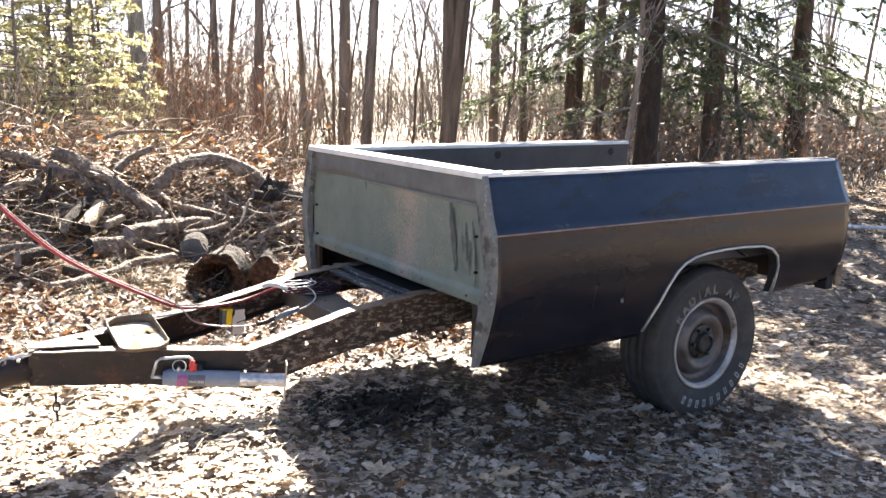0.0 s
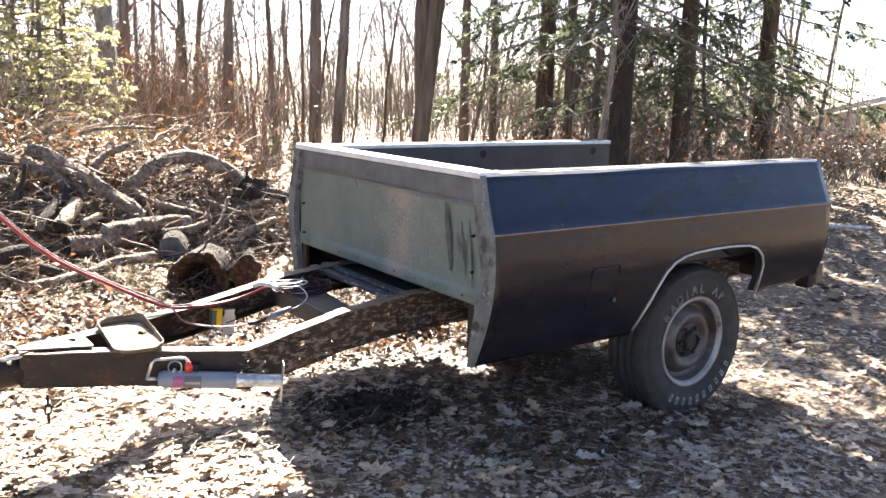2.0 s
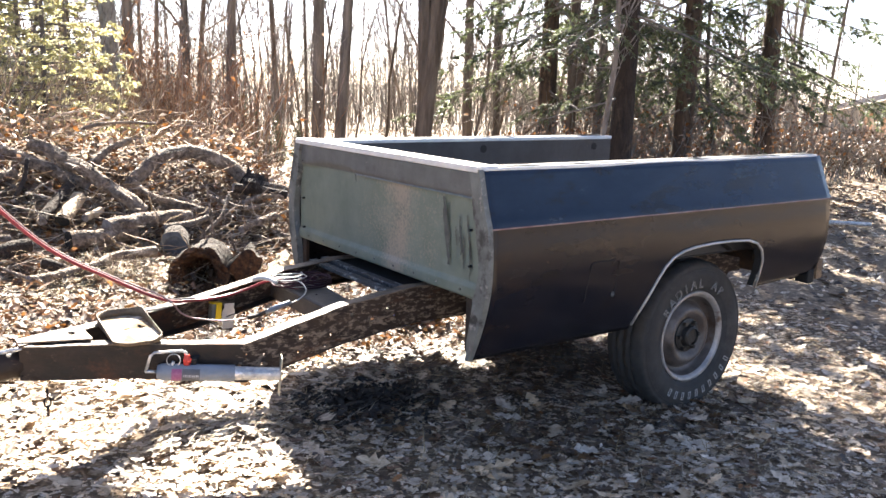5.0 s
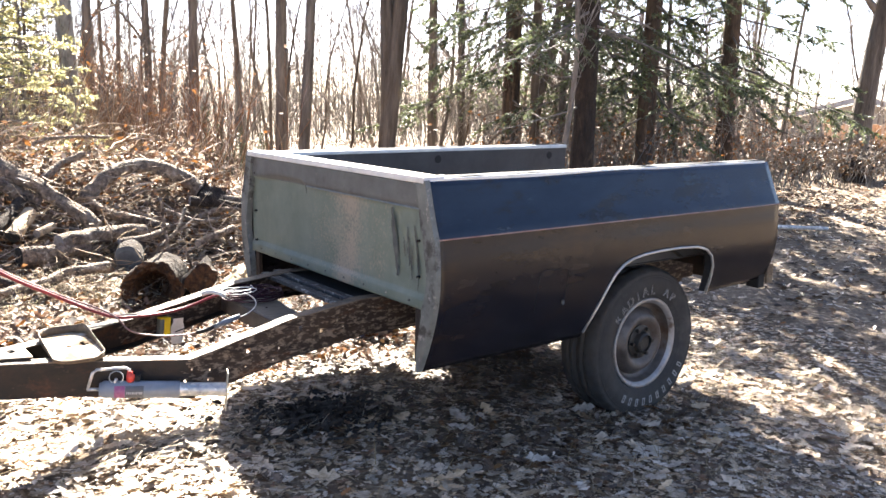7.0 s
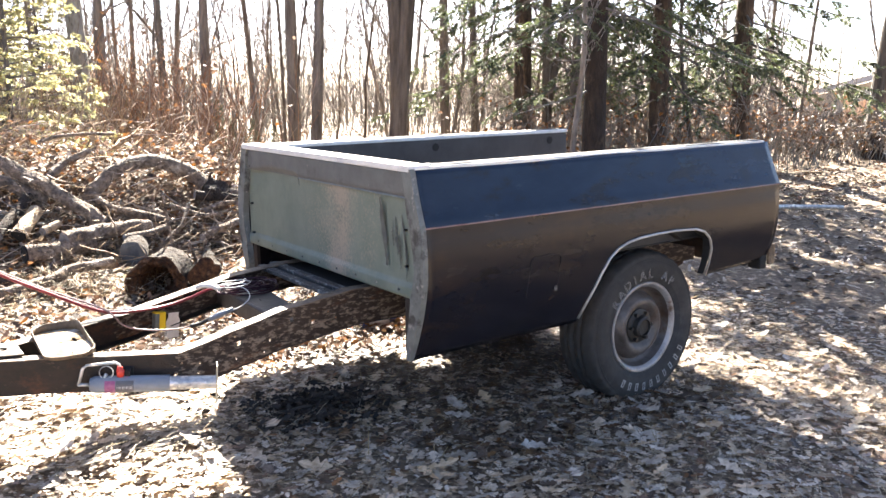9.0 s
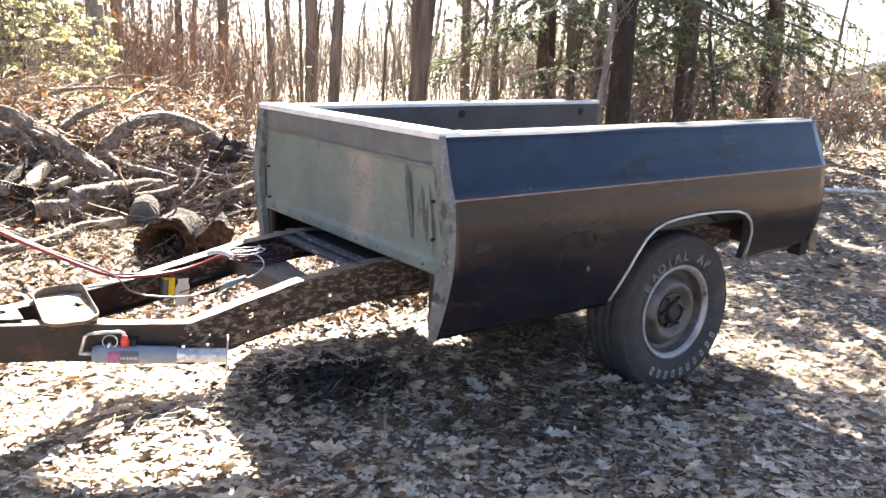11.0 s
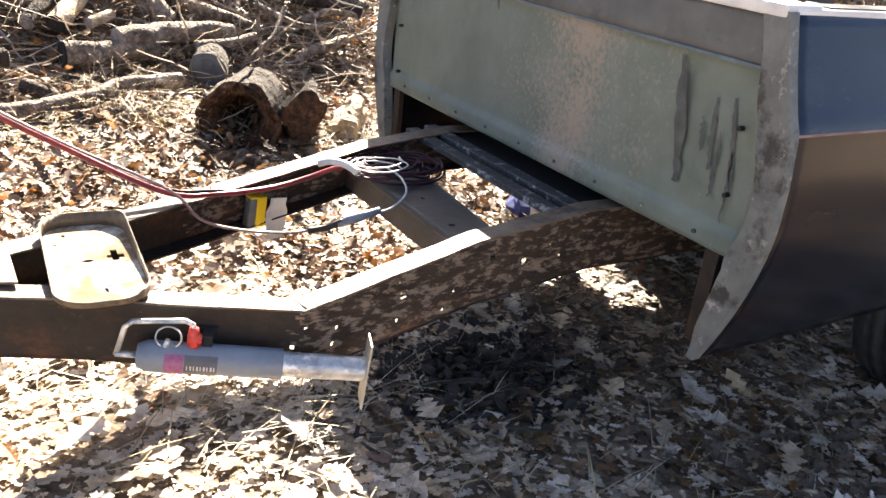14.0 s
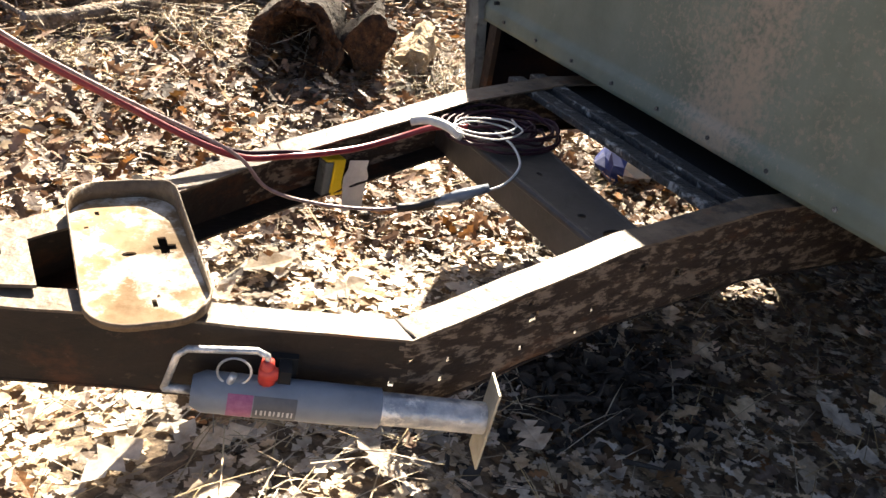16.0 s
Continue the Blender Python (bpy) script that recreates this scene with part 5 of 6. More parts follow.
undergrowth("far_undergrowth", 64, [(-1.8 + d * math.cos(a), -2.3 + d * math.sin(a), 1.6) for d, a in ((rng.uniform(16, 50), radians(rng.uniform(31, 108))) for _ in range(400))], 2.7, 11, 0, M_LEAF, "pale brown leafless undergrowth deeper in the wood", M_FARBRUSH)


def far_woods():
    rng = random.Random(71)
    g = Geo()
    for _ in range(760):
        d = rng.uniform(48, 130)
        a = radians(rng.uniform(2, 125))
        if 20 < math.degrees(a) < 31.5 and rng.random() < 0.7:
            continue
        x, y = -1.8 + d * math.cos(a), -2.3 + d * math.sin(a)
        h = rng.uniform(5, 15)
        r = rng.uniform(0.025, 0.085)
        z = ground_z(x, y)
        p = wander(rng, (x, y, z - 0.3), (rng.uniform(-0.08, 0.08), rng.uniform(-0.08, 0.08), 1), h, 3, 0.05)
        g.tube(p, [r, r * 0.8, r * 0.5, r * 0.15], 4, caps=False)
        for _ in range(9):
            q, e = on_path(p, rng.uniform(0.15, 0.95))
            g.tube(wander(rng, q, e + Vector((rng.uniform(-1, 1), rng.uniform(-1, 1), 0.1)), rng.uniform(1.0, 3.6), 3, 0.25), [r * 0.4, r * 0.3, r * 0.2, 0.010], 3, caps=False)
    tagged(new("far_woods", g.mesh("far_woods", M_TWIG)), "distant leafless grey-brown wood", "woods", kind="stuff")


far_woods()


# ---- log pile ----
def log(name, pts, r, label, n=14, end=None, hollow=0.0, rough=0.07, seed=0, taper=0.9, mat=None):
    rng = random.Random(seed)
    path = spline(pts, 14) if len(pts) > 2 else [Vector(pts[0]).lerp(Vector(pts[1]), k / 20) for k in range(21)]
    path = [p + Vector((noise.noise(p * 9), noise.noise(p * 9 + Vector((5, 0, 0))), noise.noise(p * 9 + Vector((0, 7, 0))))) * r * (0.0 if hollow else 0.28) for p in path]
    m = len(path) - 1
    g = Geo()
    lobes = [1 + 1.6 * rough * noise.noise(Vector((1.3 * math.cos(2 * math.pi * k / n), 1.3 * math.sin(2 * math.pi * k / n), seed * 3.7))) for k in range(n)]
    rads = [r * (1 - (1 - taper) * i / m) for i in range(m + 1)]
    g.tube(path, rads, n, caps=not hollow)
    for i in range(m + 1):
        for k in range(n):
            v = Vector(g.v[i * n + k])
            f = lobes[k] * (1 + 0.5 * rough * noise.noise(Vector((i * 0.9, 2.0 * math.cos(2 * math.pi * k / n), 2.0 * math.sin(2 * math.pi * k / n) + seed))))
            c = 2 * math.pi * k / n
            f *= 1 + 0.9 * rough * noise.noise(Vector((2.6 * math.cos(c), 2.6 * math.sin(c), seed + (path[i] - path[0]).length * 14)))
            f *= 1 + 0.8 * rough * max(0.0, noise.noise(Vector((1.1 * math.cos(c), 1.1 * math.sin(c) + seed, (path[i] - path[0]).length * 5)))) ** 2 * 4
            g.v[i * n + k] = tuple(path[i] + (v - path[i]) * f)
    ob = new(name, g.mesh(name, mat or M_LOG, True))
    tagged(ob, label, "log", "pile of logs")
    ob.modifiers.new("edge", "EDGE_SPLIT").split_angle = radians(50)
    for which in ((0, 1), (m, m - 1)):
        if hollow and which[0] == m:
            continue
        ring = [Vector(g.v[which[0] * n + k]) for k in range(n)]
        c = path[which[0]]
        ax = (path[which[0]] - path[which[1]]).normalized()
        e = Geo()
        if hollow:
            rings = [(1.02, 0.003), (0.93, 0.014), (0.86, 0.0), (0.80, 0.010), (hollow * 1.12, -0.004), (hollow * 1.0, -0.02), (hollow * 0.9, -0.06), (hollow * 0.8, -0.12), (hollow * 0.6, -0.22), (0.02, -0.26)]
        else:
            rings = [(1.0, 0.002), (0.72, 0.008), (0.4, 0.004), (0.03, 0.007)]
        for s, h in rings:
            for k in range(n):
                c2 = 2 * math.pi * k / n
                w = 1 + ((0.18 if hollow else 0.2) * noise.noise(Vector((3 * math.cos(c2), 3 * math.sin(c2) + s * 5, seed + 2))) if 0.05 < s < 1 else 0)
                dh = (0.035 * noise.noise(Vector((4 * math.cos(c2), 4 * math.sin(c2), s * 4 + seed))) + 0.022 * noise.noise(Vector((11 * math.cos(c2), 11 * math.sin(c2), s * 9)))) if hollow and 0.1 < s < 1.0 else 0
                w += 0.07 * noise.noise(Vector((9 * math.cos(c2), 9 * math.sin(c2), s * 11 + seed))) if hollow and 0.1 < s < 1.0 else 0
                e.v.append(tuple(c + (ring[k] - c) * s * w + ax * (h + dh)))
        for j in range(len(rings) - 1):
            for k in range(n):
                a, b = j * n + k, j * n + (k + 1) % n
                e.f.append((a, b, b + n, a + n))
                e.m.append(0)
        part("cut_end", e, end or M_LOG_END, ob, "", smooth=False)
    return ob


log("hollow_log", [(-0.225, 2.30, 0.372), (-0.12, 2.52, 0.36), (0.02, 2.80, 0.33)], 0.150, "thick rotten log with a hollow orange-brown end", 44, M_ROT, 0.66, 0.12, 1, 0.92, M_LOG_DARK)
log("rotten_log", [(0.035, 2.27, 0.375), (0.12, 2.47, 0.35), (0.20, 2.66, 0.31)], 0.092, "short rotten log beside the hollow one", 24, M_ROT, 0, 0.26, 2, 0.9, M_LOG_DARK)
log("split_chunk", [(0.24, 2.30, 0.30), (0.31, 2.40, 0.33), (0.37, 2.50, 0.33)], 0.068, "pale orange split chunk of wood beside the rotten logs", seed=41, n=20, mat=M_FRESH, end=M_FRESH, rough=0.35)
log("log", [(-0.526, 3.008, 0.549), (-0.331, 3.066, 0.561), (-0.136, 3.123, 0.570), (0.02, 3.13, 0.56)], 0.052, "grey weathered log lying across the pile", seed=3, n=20, taper=0.8)
log("short_log", [(-0.178, 2.86, 0.447), (-0.12, 3.00, 0.46), (-0.02, 3.22, 0.47)], 0.080, "short log with a dark grey-blue cut end", seed=4, n=24, mat=M_LOG_DARK, end=M_END_BLUE)
log("long_pole_log", [(-1.05, 2.52, 0.375), (-0.74, 2.58, 0.405), (-0.57, 2.64, 0.44), (-0.345, 2.68, 0.45)], 0.034, "long pale pole lying along the foot of the pile", seed=5, n=18)
log("log", [(-0.768, 2.937, 0.508), (-0.578, 2.98, 0.502), (-0.359, 3.05, 0.495)], 0.057, "dark-ended log lying in the pile", seed=6, end=M_GAP, n=20)
log("leaning_log", [(-1.35, 3.92, 1.05), (-0.967, 3.79, 0.959), (-0.746, 3.60, 0.858), (-0.52, 3.48, 0.75)], 0.042, "straight grey log leaning on the pile", seed=7, n=18)
log("bent_log", [(-0.79, 3.74, 1.00), (-0.67, 3.64, 0.945), (-0.56, 3.53, 0.868), (-0.44, 3.40, 0.775), (-0.34, 3.28, 0.685), (-0.26, 3.20, 0.60)], 0.048, "thick bent grey log with a broken top on the pile", seed=8, n=22, rough=0.13)
log("arched_log", [(-0.25, 3.54, 0.68), (-0.186, 3.56, 0.79), (-0.027, 3.64, 0.886), (0.161, 3.68, 0.930), (0.327, 3.66, 0.905), (0.446, 3.60, 0.845), (0.55, 3.52, 0.755)], 0.046, "arched grey log with a broken end on the pile", seed=9, rough=0.1, taper=1.1, end=M_GAP, n=22)
log("root_stump", [(0.55, 3.50, 0.745), (0.62, 3.47, 0.725), (0.68, 3.45, 0.70)], 0.062, "dark broken stump end on the pile", seed=31, rough=0.5, n=18, mat=M_LOG_DARK, end=M_GAP)
log("branch", [(-0.496, 3.61, 0.84), (-0.40, 3.68, 0.91), (-0.316, 3.74, 0.96), (-0.16, 3.78, 1.01)], 0.026, "pale branch sticking out of the pile top", seed=13)
log("split_log", [(-0.749, 3.12, 0.597), (-0.608, 3.33, 0.700)], 0.045, "short split log with pale wood", seed=10, mat=M_FRESH, end=M_GAP, n=18)
log("log", [(-0.869, 3.12, 0.600), (-0.74, 3.30, 0.69), (-0.618, 3.47, 0.775)], 0.034, "dark log leaning in the pile", seed=17, mat=M_LOG_DARK)
log("crooked_branch", [(-0.237, 3.47, 0.753), (-0.175, 3.35, 0.680), (-0.061, 3.29, 0.640), (0.062, 3.24, 0.610), (0.16, 3.20, 0.57)], 0.030, "crooked grey branch in the pile", seed=11, rough=0.12)
log("log", [(-1.28, 2.90, 0.535), (-1.074, 2.94, 0.541)], 0.024, "thin pale log in the pile", seed=14)
log("log", [(-1.16, 2.78, 0.50), (-0.985, 2.84, 0.508)], 0.044, "weathered log at the foot of the pile", seed=25, n=18, mat=M_LOG_DARK)
log("stick", [(-1.33, 2.80, 0.50), (-1.242, 2.74, 0.468), (-1.061, 2.56, 0.395)], 0.010, "thin pale stick lying on the leaves", seed=15, n=8)
log("log", [(0.33, 3.04, 0.465), (0.47, 3.11, 0.50), (0.64, 3.18, 0.525)], 0.029, "half-buried log near the trailer", seed=12)
log("upright_stick", [(-0.019, 2.70, 0.815), (-0.004, 2.70, 0.656), (0.040, 2.71, 0.40)], 0.0095, "thin pale stick standing against the pile", seed=16, n=8)
log("stick", [(0.101, 2.66, 0.523), (0.15, 2.67, 0.38)], 0.008, "thin pale stick standing against the pile", seed=24, n=8)
log("log", [(0.43, 3.42, 0.70), (0.62, 3.40, 0.675), (0.80, 3.36, 0.635)], 0.034, "rotten log on the pile", seed=20, mat=M_LOG_DARK)
log("log", [(0.66, 3.46, 0.715), (0.86, 3.40, 0.66)], 0.026, "grey log on the pile", seed=32)
log("log", [(-0.62, 3.14, 0.595), (-0.50, 3.22, 0.625)], 0.026, "short pale log on the pile", seed=33, mat=M_FRESH)
log("log", [(-0.95, 2.70, 0.43), (-0.84, 2.64, 0.40)], 0.030, "dark log half hidden in the leaves", seed=27, mat=M_LOG_DARK)
log("branch", [(-0.46, 3.82, 1.09), (-0.34, 3.82, 1.12), (-0.17, 3.82, 1.13), (0.02, 3.82, 1.125)], 0.012, "thin branch lying on top of the heap", seed=34, n=8)
log("log", [(-1.12, 3.50, 0.80), (-0.92, 3.58, 0.84)], 0.032, "weathered log in the pile", seed=35)
log("branch", [(-0.18, 3.00, 0.53), (-0.01, 3.03, 0.54), (0.12, 3.08, 0.555)], 0.022, "pale branch lying across the pile", seed=36)
log("branch", [(0.46, 3.31, 0.61), (0.60, 3.33, 0.64), (0.80, 3.36, 0.625)], 0.019, "grey branch lying on the pile", seed=26)
log("branch", [(0.22, 3.30, 0.66), (0.36, 3.22, 0.60), (0.52, 3.20, 0.58)], 0.016, "thin branch in the pile", seed=37)
log("branch", [(-0.98, 3.30, 0.70), (-0.90, 3.42, 0.80), (-0.86, 3.5, 0.92)], 0.014, "thin dark branch in the pile", seed=38, mat=M_LOG_DARK)
log("branch", [(0.05, 2.98, 0.47), (0.20, 3.06, 0.56), (0.30, 3.18, 0.68)], 0.014, "thin branch in the pile", seed=39)
log("log_round", [(13.35, 5.30, 0.26), (13.85, 5.62, 0.26)], 0.26, "thick dark log lying beside a tree", seed=21, n=26, end=M_LOG_DARK, mat=M_LOG_DARK, rough=0.3)
log("bent_sapling", [(6.3, 7.6, 0.4), (6.5, 7.1, 0.95), (7.0, 6.7, 1.35), (7.6, 6.3, 1.62), (8.1, 6.0, 1.66)], 0.022, "pale bent sapling leaning through the thicket", seed=22, n=8, taper=0.4)
log("metal_pipe", [(6.5, 2.85, 0.13), (7.1, 2.40, 0.12)], 0.022, "pale pipe lying on the leaves", seed=23, n=10, mat=M_ZINC, end=M_ZINC, rough=0.0)["category"] = "pipe"


def brush_pile():
    rng = random.Random(81)
    g, lf, lr, ld = Geo(), Geo(), Geo(), Geo()
    for _ in range(3000):
        x = rng.uniform(-2.6, 1.3)
        y = rng.gauss(3.55, 0.55) if rng.random() < 0.8 else rng.uniform(2.5, 3.4)
        z = ground_z(x, y)
        h = rng.random() ** 2.2 * 0.30 * smoothstep(2.6, 3.9, y) + 0.01
        d = Vector((rng.uniform(-1, 1), rng.uniform(-1, 0.6), rng.uniform(-0.3, 0.35)))
        L = rng.uniform(0.10, 0.45)
        r = rng.choice((0.0015, 0.002, 0.002, 0.0025, 0.003, 0.004, 0.007))
        p = wander(rng, (x, y, z + h), d, L, 4, 0.25)
        g.tube(p, [r, r * 0.9, r * 0.8, r * 0.6, r * 0.4], 4 if r > 0.006 else 3, caps=False)
    for _ in range(8500):
        x = rng.uniform(-2.6, 1.2)
        y = rng.gauss(3.6, 0.5)
        z = ground_z(x, y) + rng.random() ** 2.5 * 0.26 * smoothstep(3.0, 4.0, y)
        rng.choice((lr, lr, lr, lr, lr, ld, ld, lf)).add(*leaf_faces(rng, (x, y, z + 0.01), rng.uniform(0.022, 0.06), 1.1))
    ob = new("brush_pile", g.mesh("brush_pile", M_BRUSH))
    tagged(ob, "heap of dry twigs, branches and russet leaves", "brush", kind="stuff")
    for geo, m in ((lf, M_LEAF), (lr, M_LEAF_RED), (ld, M_LEAF_DARK)):
        part("dry_leaves", geo, m, ob)["kind"] = "stuff"


brush_pile()


# ---- leaf litter ----
def lobed_leaf(rng, c, size, tilt):
    """An oak-like leaf: a curled blade with lobed edges."""
    a = rng.uniform(0, 2 * math.pi)
    t = Vector((math.cos(a), math.sin(a), rng.uniform(-tilt, tilt))).normalized()
    s = t.cross(Vector((rng.uniform(-tilt, tilt), rng.uniform(-tilt, tilt), 1))).normalized()
    up = s.cross(t)
    curl = rng.uniform(-0.06, 0.2)
    wide = size * rng.uniform(0.22, 0.34)
    c = Vector(c)
    vs = []
    fold = rng.uniform(0.0, 0.28)
    bend = rng.uniform(-0.25, 0.25)
    for u, w in LOBES:
        p = c + t * (size * u) + up * (size * curl * (u - 0.5) ** 2 * 1.6) + s * (size * bend * (u - 0.5) ** 2)
        j = wide * w * rng.uniform(0.75, 1.2)
        vs += [tuple(p - s * j + up * (j * fold)), tuple(p), tuple(p + s * j + up * (j * fold * 0.8))]
    m = len(LOBES) - 1
    return vs, [(3 * i + k, 3 * i + k + 1, 3 * i + k + 4, 3 * i + k + 3) for i in range(m) for k in (0, 1)]


LOBES = ((0.0, 0.04), (0.14, 0.42), (0.26, 0.74), (0.36, 0.30), (0.50, 1.0), (0.62, 0.38), (0.74, 0.88), (0.88, 0.48), (1.0, 0.06))


def litter(name, seed, n, box, size, mat, lobed, label, tilt=0.38, thin=None, lift=0.03):
    rng = random.Random(seed)
    g = Geo()
    x0, x1, y0, y1 = box
    for _ in range(n):
        x, y = rng.uniform(x0, x1), rng.uniform(y0, y1)
        if thin and not thin(x, y, rng):
            continue
        clump = noise.noise(Vector((x * 1.7, y * 1.7, seed)))
        if rng.random() < 0.35 - clump * 0.7:
            continue
        z = ground_z(x, y) + 0.006 + rng.random() ** 2 * lift
        s = rng.uniform(*size)
        g.add(*(lobed_leaf(rng, (x, y, z), s, tilt) if lobed else leaf_faces(rng, (x, y, z), s, tilt)))
    tagged(new(name, g.mesh(name, mat)), label, "leaf litter", kind="stuff")


litter("oak_leaf_litter", 103, 2200, (-2.2, 3.2, -1.7, 2.4), (0.07, 0.125), M_LEAF, True, "large curled oak leaves lying on top", tilt=0.3, lift=0.03)
litter("leaf_litter", 91, 36000, (-2.6, 3.6, -1.7, 3.2), (0.022, 0.068), M_LEAF, True, "dry tan and brown oak leaves covering the ground", tilt=0.14, lift=0.014)
litter("russet_leaf_litter", 92, 4200, (-2.6, 3.6, -1.7, 3.2), (0.03, 0.07), M_LEAF_RED, True, "scattered russet leaves on the ground", tilt=0.2)
litter("decayed_leaf_litter", 101, 11500, (-2.6, 3.6, -1.7, 3.2), (0.03, 0.075), M_LEAF_DARK, True, "dark decayed oak leaves among the dry ones", tilt=0.3, lift=0.024)
# Extra dark leaf colour under the bed strengthens the shade there.
litter("decayed_bed_litter", 105, 5200, (0.1, 2.2, -0.1, 1.3), (0.03, 0.075), M_LEAF_DARK, True, "dark leaves added to deepen the shade under the bed", tilt=0.3, lift=0.026)
litter("decayed_outer_litter", 102, 30000, (-4, 11, -2.5, 9), (0.04, 0.085), M_LEAF_DARK, False, "dark decayed leaves on the forest floor", thin=lambda x, y, r: not (-2.6 < x < 3.6 and y < 3.2))
litter("russet_leaf_drift", 99, 9000, (-2.4, 1.0, 1.2, 2.9), (0.03, 0.07), M_LEAF_RED, True, "curled brown leaves drifted at the foot of the pile", tilt=0.9, lift=0.07)
# Dark leaves replace the missing shadows of pile and trees on this ground.
litter("decayed_leaf_drift", 104, 5000, (-2.4, 1.2, 1.3, 2.9), (0.03, 0.075), M_LEAF_DARK, True, "dark leaves standing in for shadows before the log pile", tilt=0.7, lift=0.06)
litter("small_leaf_litter", 98, 16000, (-1.9, 1.6, -0.9, 2.4), (0.014, 0.036), M_LEAF, True, "small broken dry leaves on the ground", tilt=0.25, lift=0.02)
litter("outer_leaf_litter", 93, 23000, (-4, 11, -2.5, 9), (0.035, 0.085), M_LEAF, True, "dry leaves covering the forest floor", thin=lambda x, y, r: not (-2.6 < x < 3.6 and y < 3.2) and not (x < 2 and y > 3.2 and r.random() < 0.9))
litter("far_leaf_litter", 94, 22000, (-5, 26, 3, 24), (0.06, 0.12), M_LEAF_RED, False, "dry leaves covering the forest floor among the trees", thin=lambda x, y, r: not (x < 1.8 and y < 6 and r.random() < 0.8))
litter("rear_leaf_litter", 95, 20000, (-8, 9, -8, -1.7), (0.06, 0.13), M_LEAF, False, "dry leaves covering the ground")


def straw():
    rng = random.Random(96)
    g = Geo()
    for cx, cy, n, tall in ((0.32, 2.25, 260, 0.16), (0.50, 2.45, 200, 0.16), (-0.45, 2.5, 160, 0.2), (-0.62, 2.62, 140, 0.22), (-0.1, 2.55, 140, 0.18), (-0.9, 2.35, 120, 0.12), (0.45, 2.05, 120, 0.1)):
        for _ in range(n):
            x, y = cx + rng.gauss(0, 0.09), cy + rng.gauss(0, 0.08)
            c = Vector((x, y, ground_z(x, y)))
            a = rng.uniform(0, 2 * math.pi)
            L = tall * rng.uniform(0.5, 1.5)
            d = Vector((math.cos(a) * 0.7, math.sin(a) * 0.7, rng.uniform(0.3, 1.0))).normalized() * L
            s = Vector((-math.sin(a), math.cos(a), 0)) * 0.0012
            g.add([tuple(c - s), tuple(c + s), tuple(c + d * 0.6 + s), tuple(c + d * 0.6 - s), tuple(c + d + Vector((d.x * 0.5, d.y * 0.5, -0.25 * L)))], [(0, 1, 2, 3), (3, 2, 4)])
    for _ in range(8000):
        x, y = (rng.uniform(-2.4, 3.2), rng.uniform(-1.6, 2.4)) if rng.random() < 0.95 else (rng.gauss(-0.72, 0.22), rng.gauss(0.62, 0.09))
        if rng.random() < 0.45 - noise.noise(Vector((x * 1.2, y * 1.2, 40))):
            continue
        a = rng.gauss(0.25, 0.7)
        L = rng.uniform(0.05, 0.22)
        z = ground_z(x, y) + rng.uniform(0.008, 0.035)
        d = Vector((math.cos(a), math.sin(a), rng.uniform(-0.12, 0.2)))
        s = Vector((-math.sin(a), math.cos(a), 0)) * rng.uniform(0.0006, 0.0015)
        c = Vector((x, y, z))
        g.add([tuple(c - s), tuple(c + s), tuple(c + d * L * 0.5 + s + Vector((0, 0, 0.008))), tuple(c + d * L * 0.5 - s + Vector((0, 0, 0.008))), tuple(c + d * L)],
              [(0, 1, 2, 3), (3, 2, 4)])
    tagged(new("dry_straw", g.mesh("dry_straw", M_STRAW)), "dry straw and pine needles among the leaves", "straw", kind="stuff")


straw()


DEBRIS = (-0.12, 0.62)


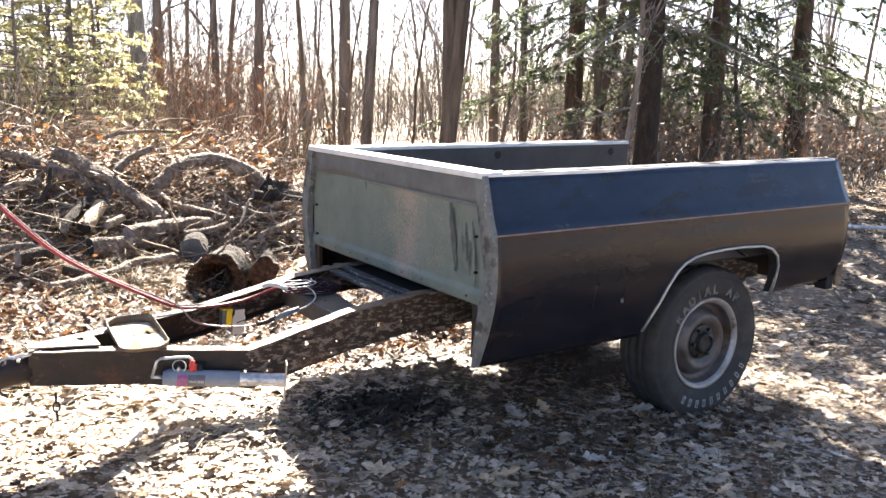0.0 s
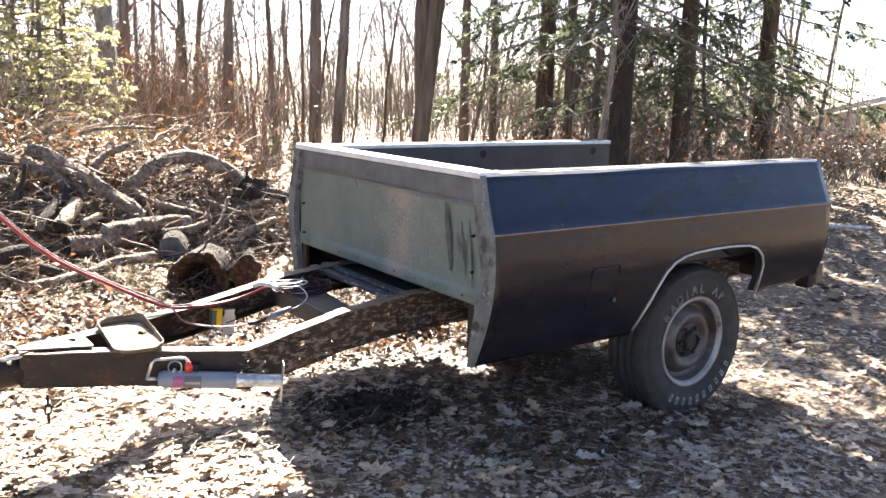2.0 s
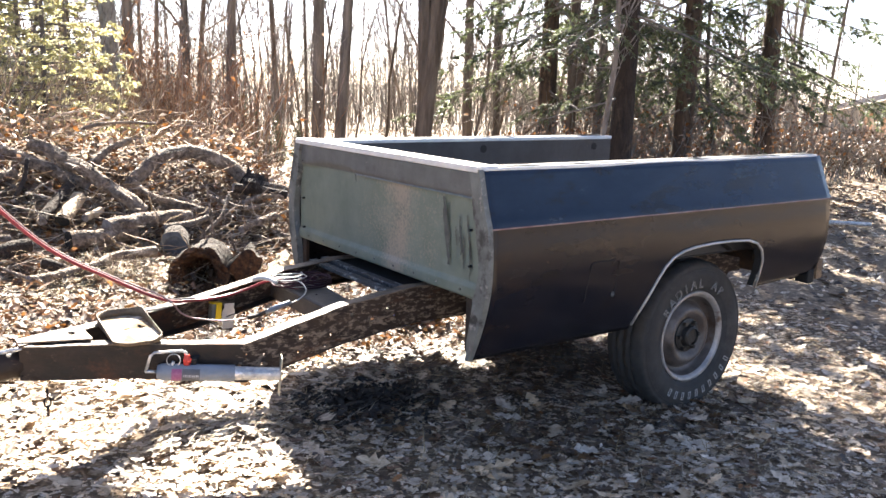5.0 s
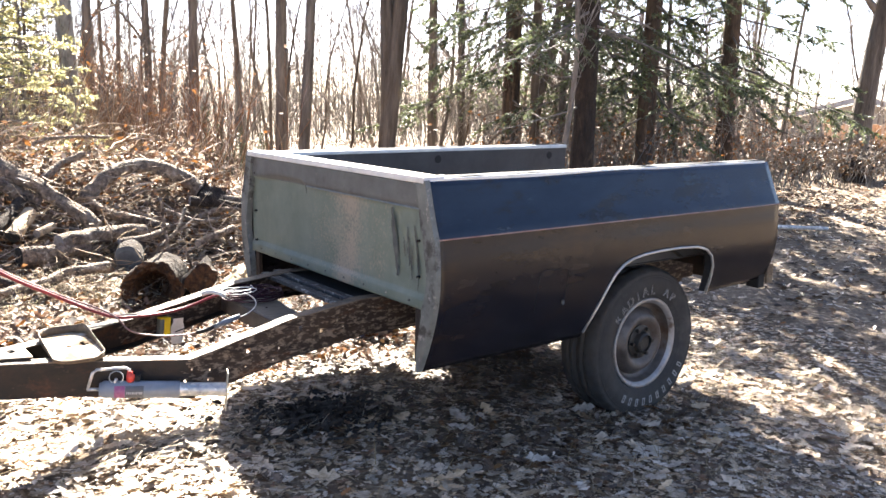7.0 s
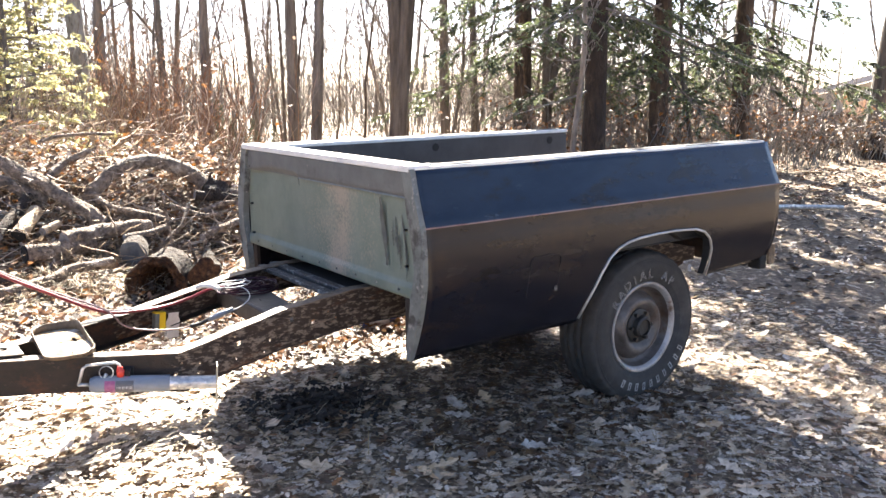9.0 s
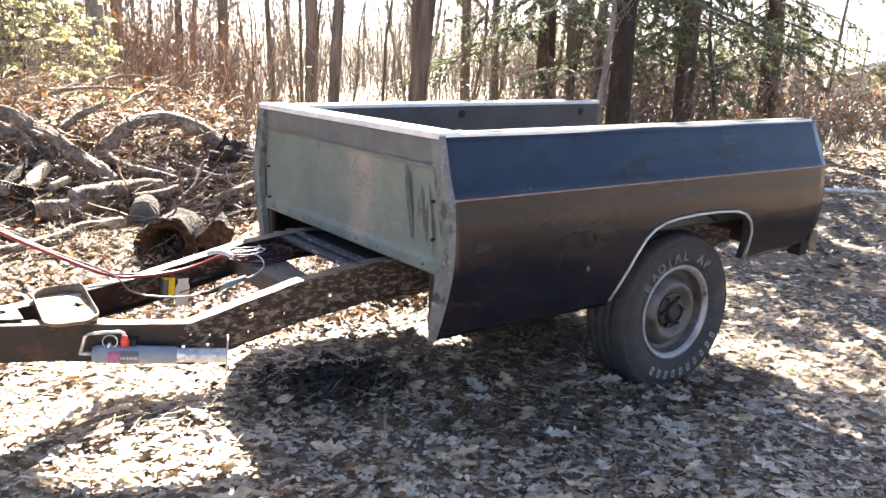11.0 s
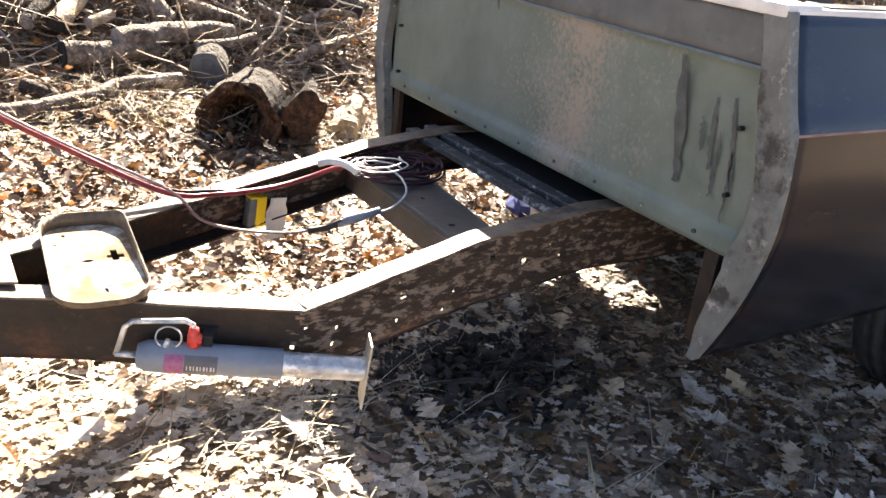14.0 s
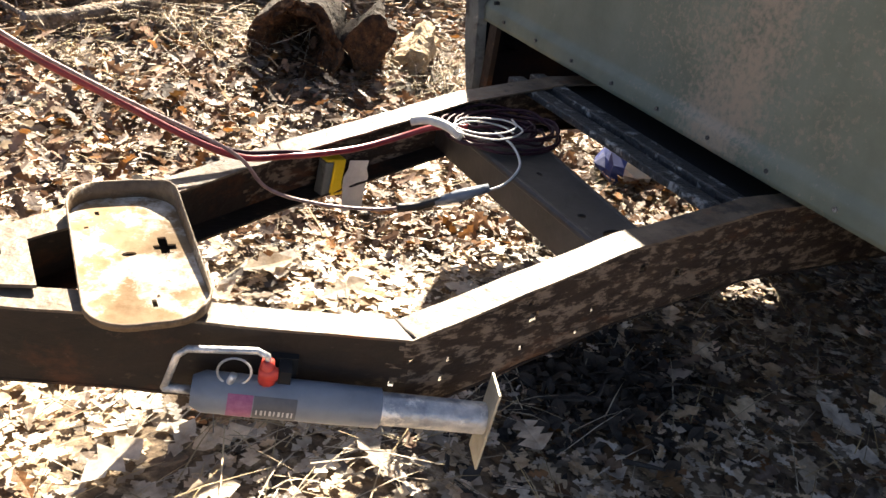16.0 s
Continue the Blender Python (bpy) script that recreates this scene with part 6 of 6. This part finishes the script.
def dark_debris():
    """A patch of black crumbly debris and charred twigs in front of the bed."""
    rng = random.Random(97)
    g = Geo()
    for _ in range(1100):
        a, r = rng.uniform(0, 2 * math.pi), abs(rng.gauss(0, 0.55))
        x, y = DEBRIS[0] + 0.42 * r * math.cos(a), DEBRIS[1] + 0.26 * r * math.sin(a)
        z = ground_z(x, y) + rng.uniform(0.0, 0.035) * max(0, 1 - r)
        if rng.random() < 0.9:
            g.add(*leaf_faces(rng, (x, y, z + 0.008), rng.uniform(0.015, 0.055), 0.8))
        else:
            g.tube(wander(rng, (x, y, z + 0.01), (rng.uniform(-1, 1), rng.uniform(-1, 1), rng.uniform(-0.1, 0.15)), rng.uniform(0.03, 0.10), 2, 0.2), [0.006, 0.005, 0.003], 5)
    tagged(new("dark_debris", g.mesh("dark_debris", M_CHAR)), "black crumbly debris and charred twigs on the leaves", "debris", kind="stuff")


dark_debris()


# ---- far house and fence ----
def house():
    h = thing("house", "low house with a pale grey gable roof beyond the trees", "house", pose(68.8, 33.2, -2.1, 0, 0, 26.7))
    g = Geo()
    g.add([(-9, -5.4, 0), (9, -5.4, 0), (9, 5.4, 0), (-9, 5.4, 0), (-9, -5.4, 2.1), (9, -5.4, 2.1), (9, 5.4, 2.1), (-9, 5.4, 2.1), (-9, 0, 3.6), (9, 0, 3.6)],
          [(0, 4, 8, 7, 3), (1, 2, 6, 9, 5), (0, 1, 5, 4), (2, 3, 7, 6)])
    part("wall", g, M_SIDING, h, "pale tan siding")
    for side in (-1, 1):
        g = Geo()
        g.add([(-9.7, side * y, z) for y, z in ((6.3, 1.95), (0, 3.72), (0, 4.10), (6.3, 2.33))] + [(9.7, side * y, z) for y, z in ((6.3, 1.95), (0, 3.72), (0, 4.10), (6.3, 2.33))],
              [(0, 1, 2, 3), (4, 7, 6, 5), (0, 4, 5, 1), (3, 2, 6, 7), (0, 3, 7, 4)])
        part("roof_slope", g, M_ROOF, h, "pale grey shingle roof")
    for side in (-1, 1):
        for x in (-6.5, -2.5, 2.0, 6.5):
            g = Geo()
            g.box((x - 0.6, side * 5.4 - 0.04, 0.9), (x + 0.6, side * 5.4 + 0.04, 1.8))
            part("window", g, M_GLASS, h)


house()
fence = thing("fence", "brown board fence at the edge of the wood", "fence", pose(21.9, 10.7, 0, 0, 0, -127))
board = None
for k in range(46):
    x = k * 0.15
    wx, wy = 21.9 + x * math.cos(radians(-127)), 10.7 + x * math.sin(radians(-127))
    if board is None:
        g = Geo()
        g.box((0, -0.012, 0), (0.14, 0.012, 1.0))
        board = part("board", g, M_FENCE, fence, bevel=0.004)
        o = board
    else:
        o = board.copy()
        scene.collection.objects.link(o)
    o.location = (x, 0, ground_z(wx, wy) - 0.05 + 0.02 * math.sin(k * 1.7))
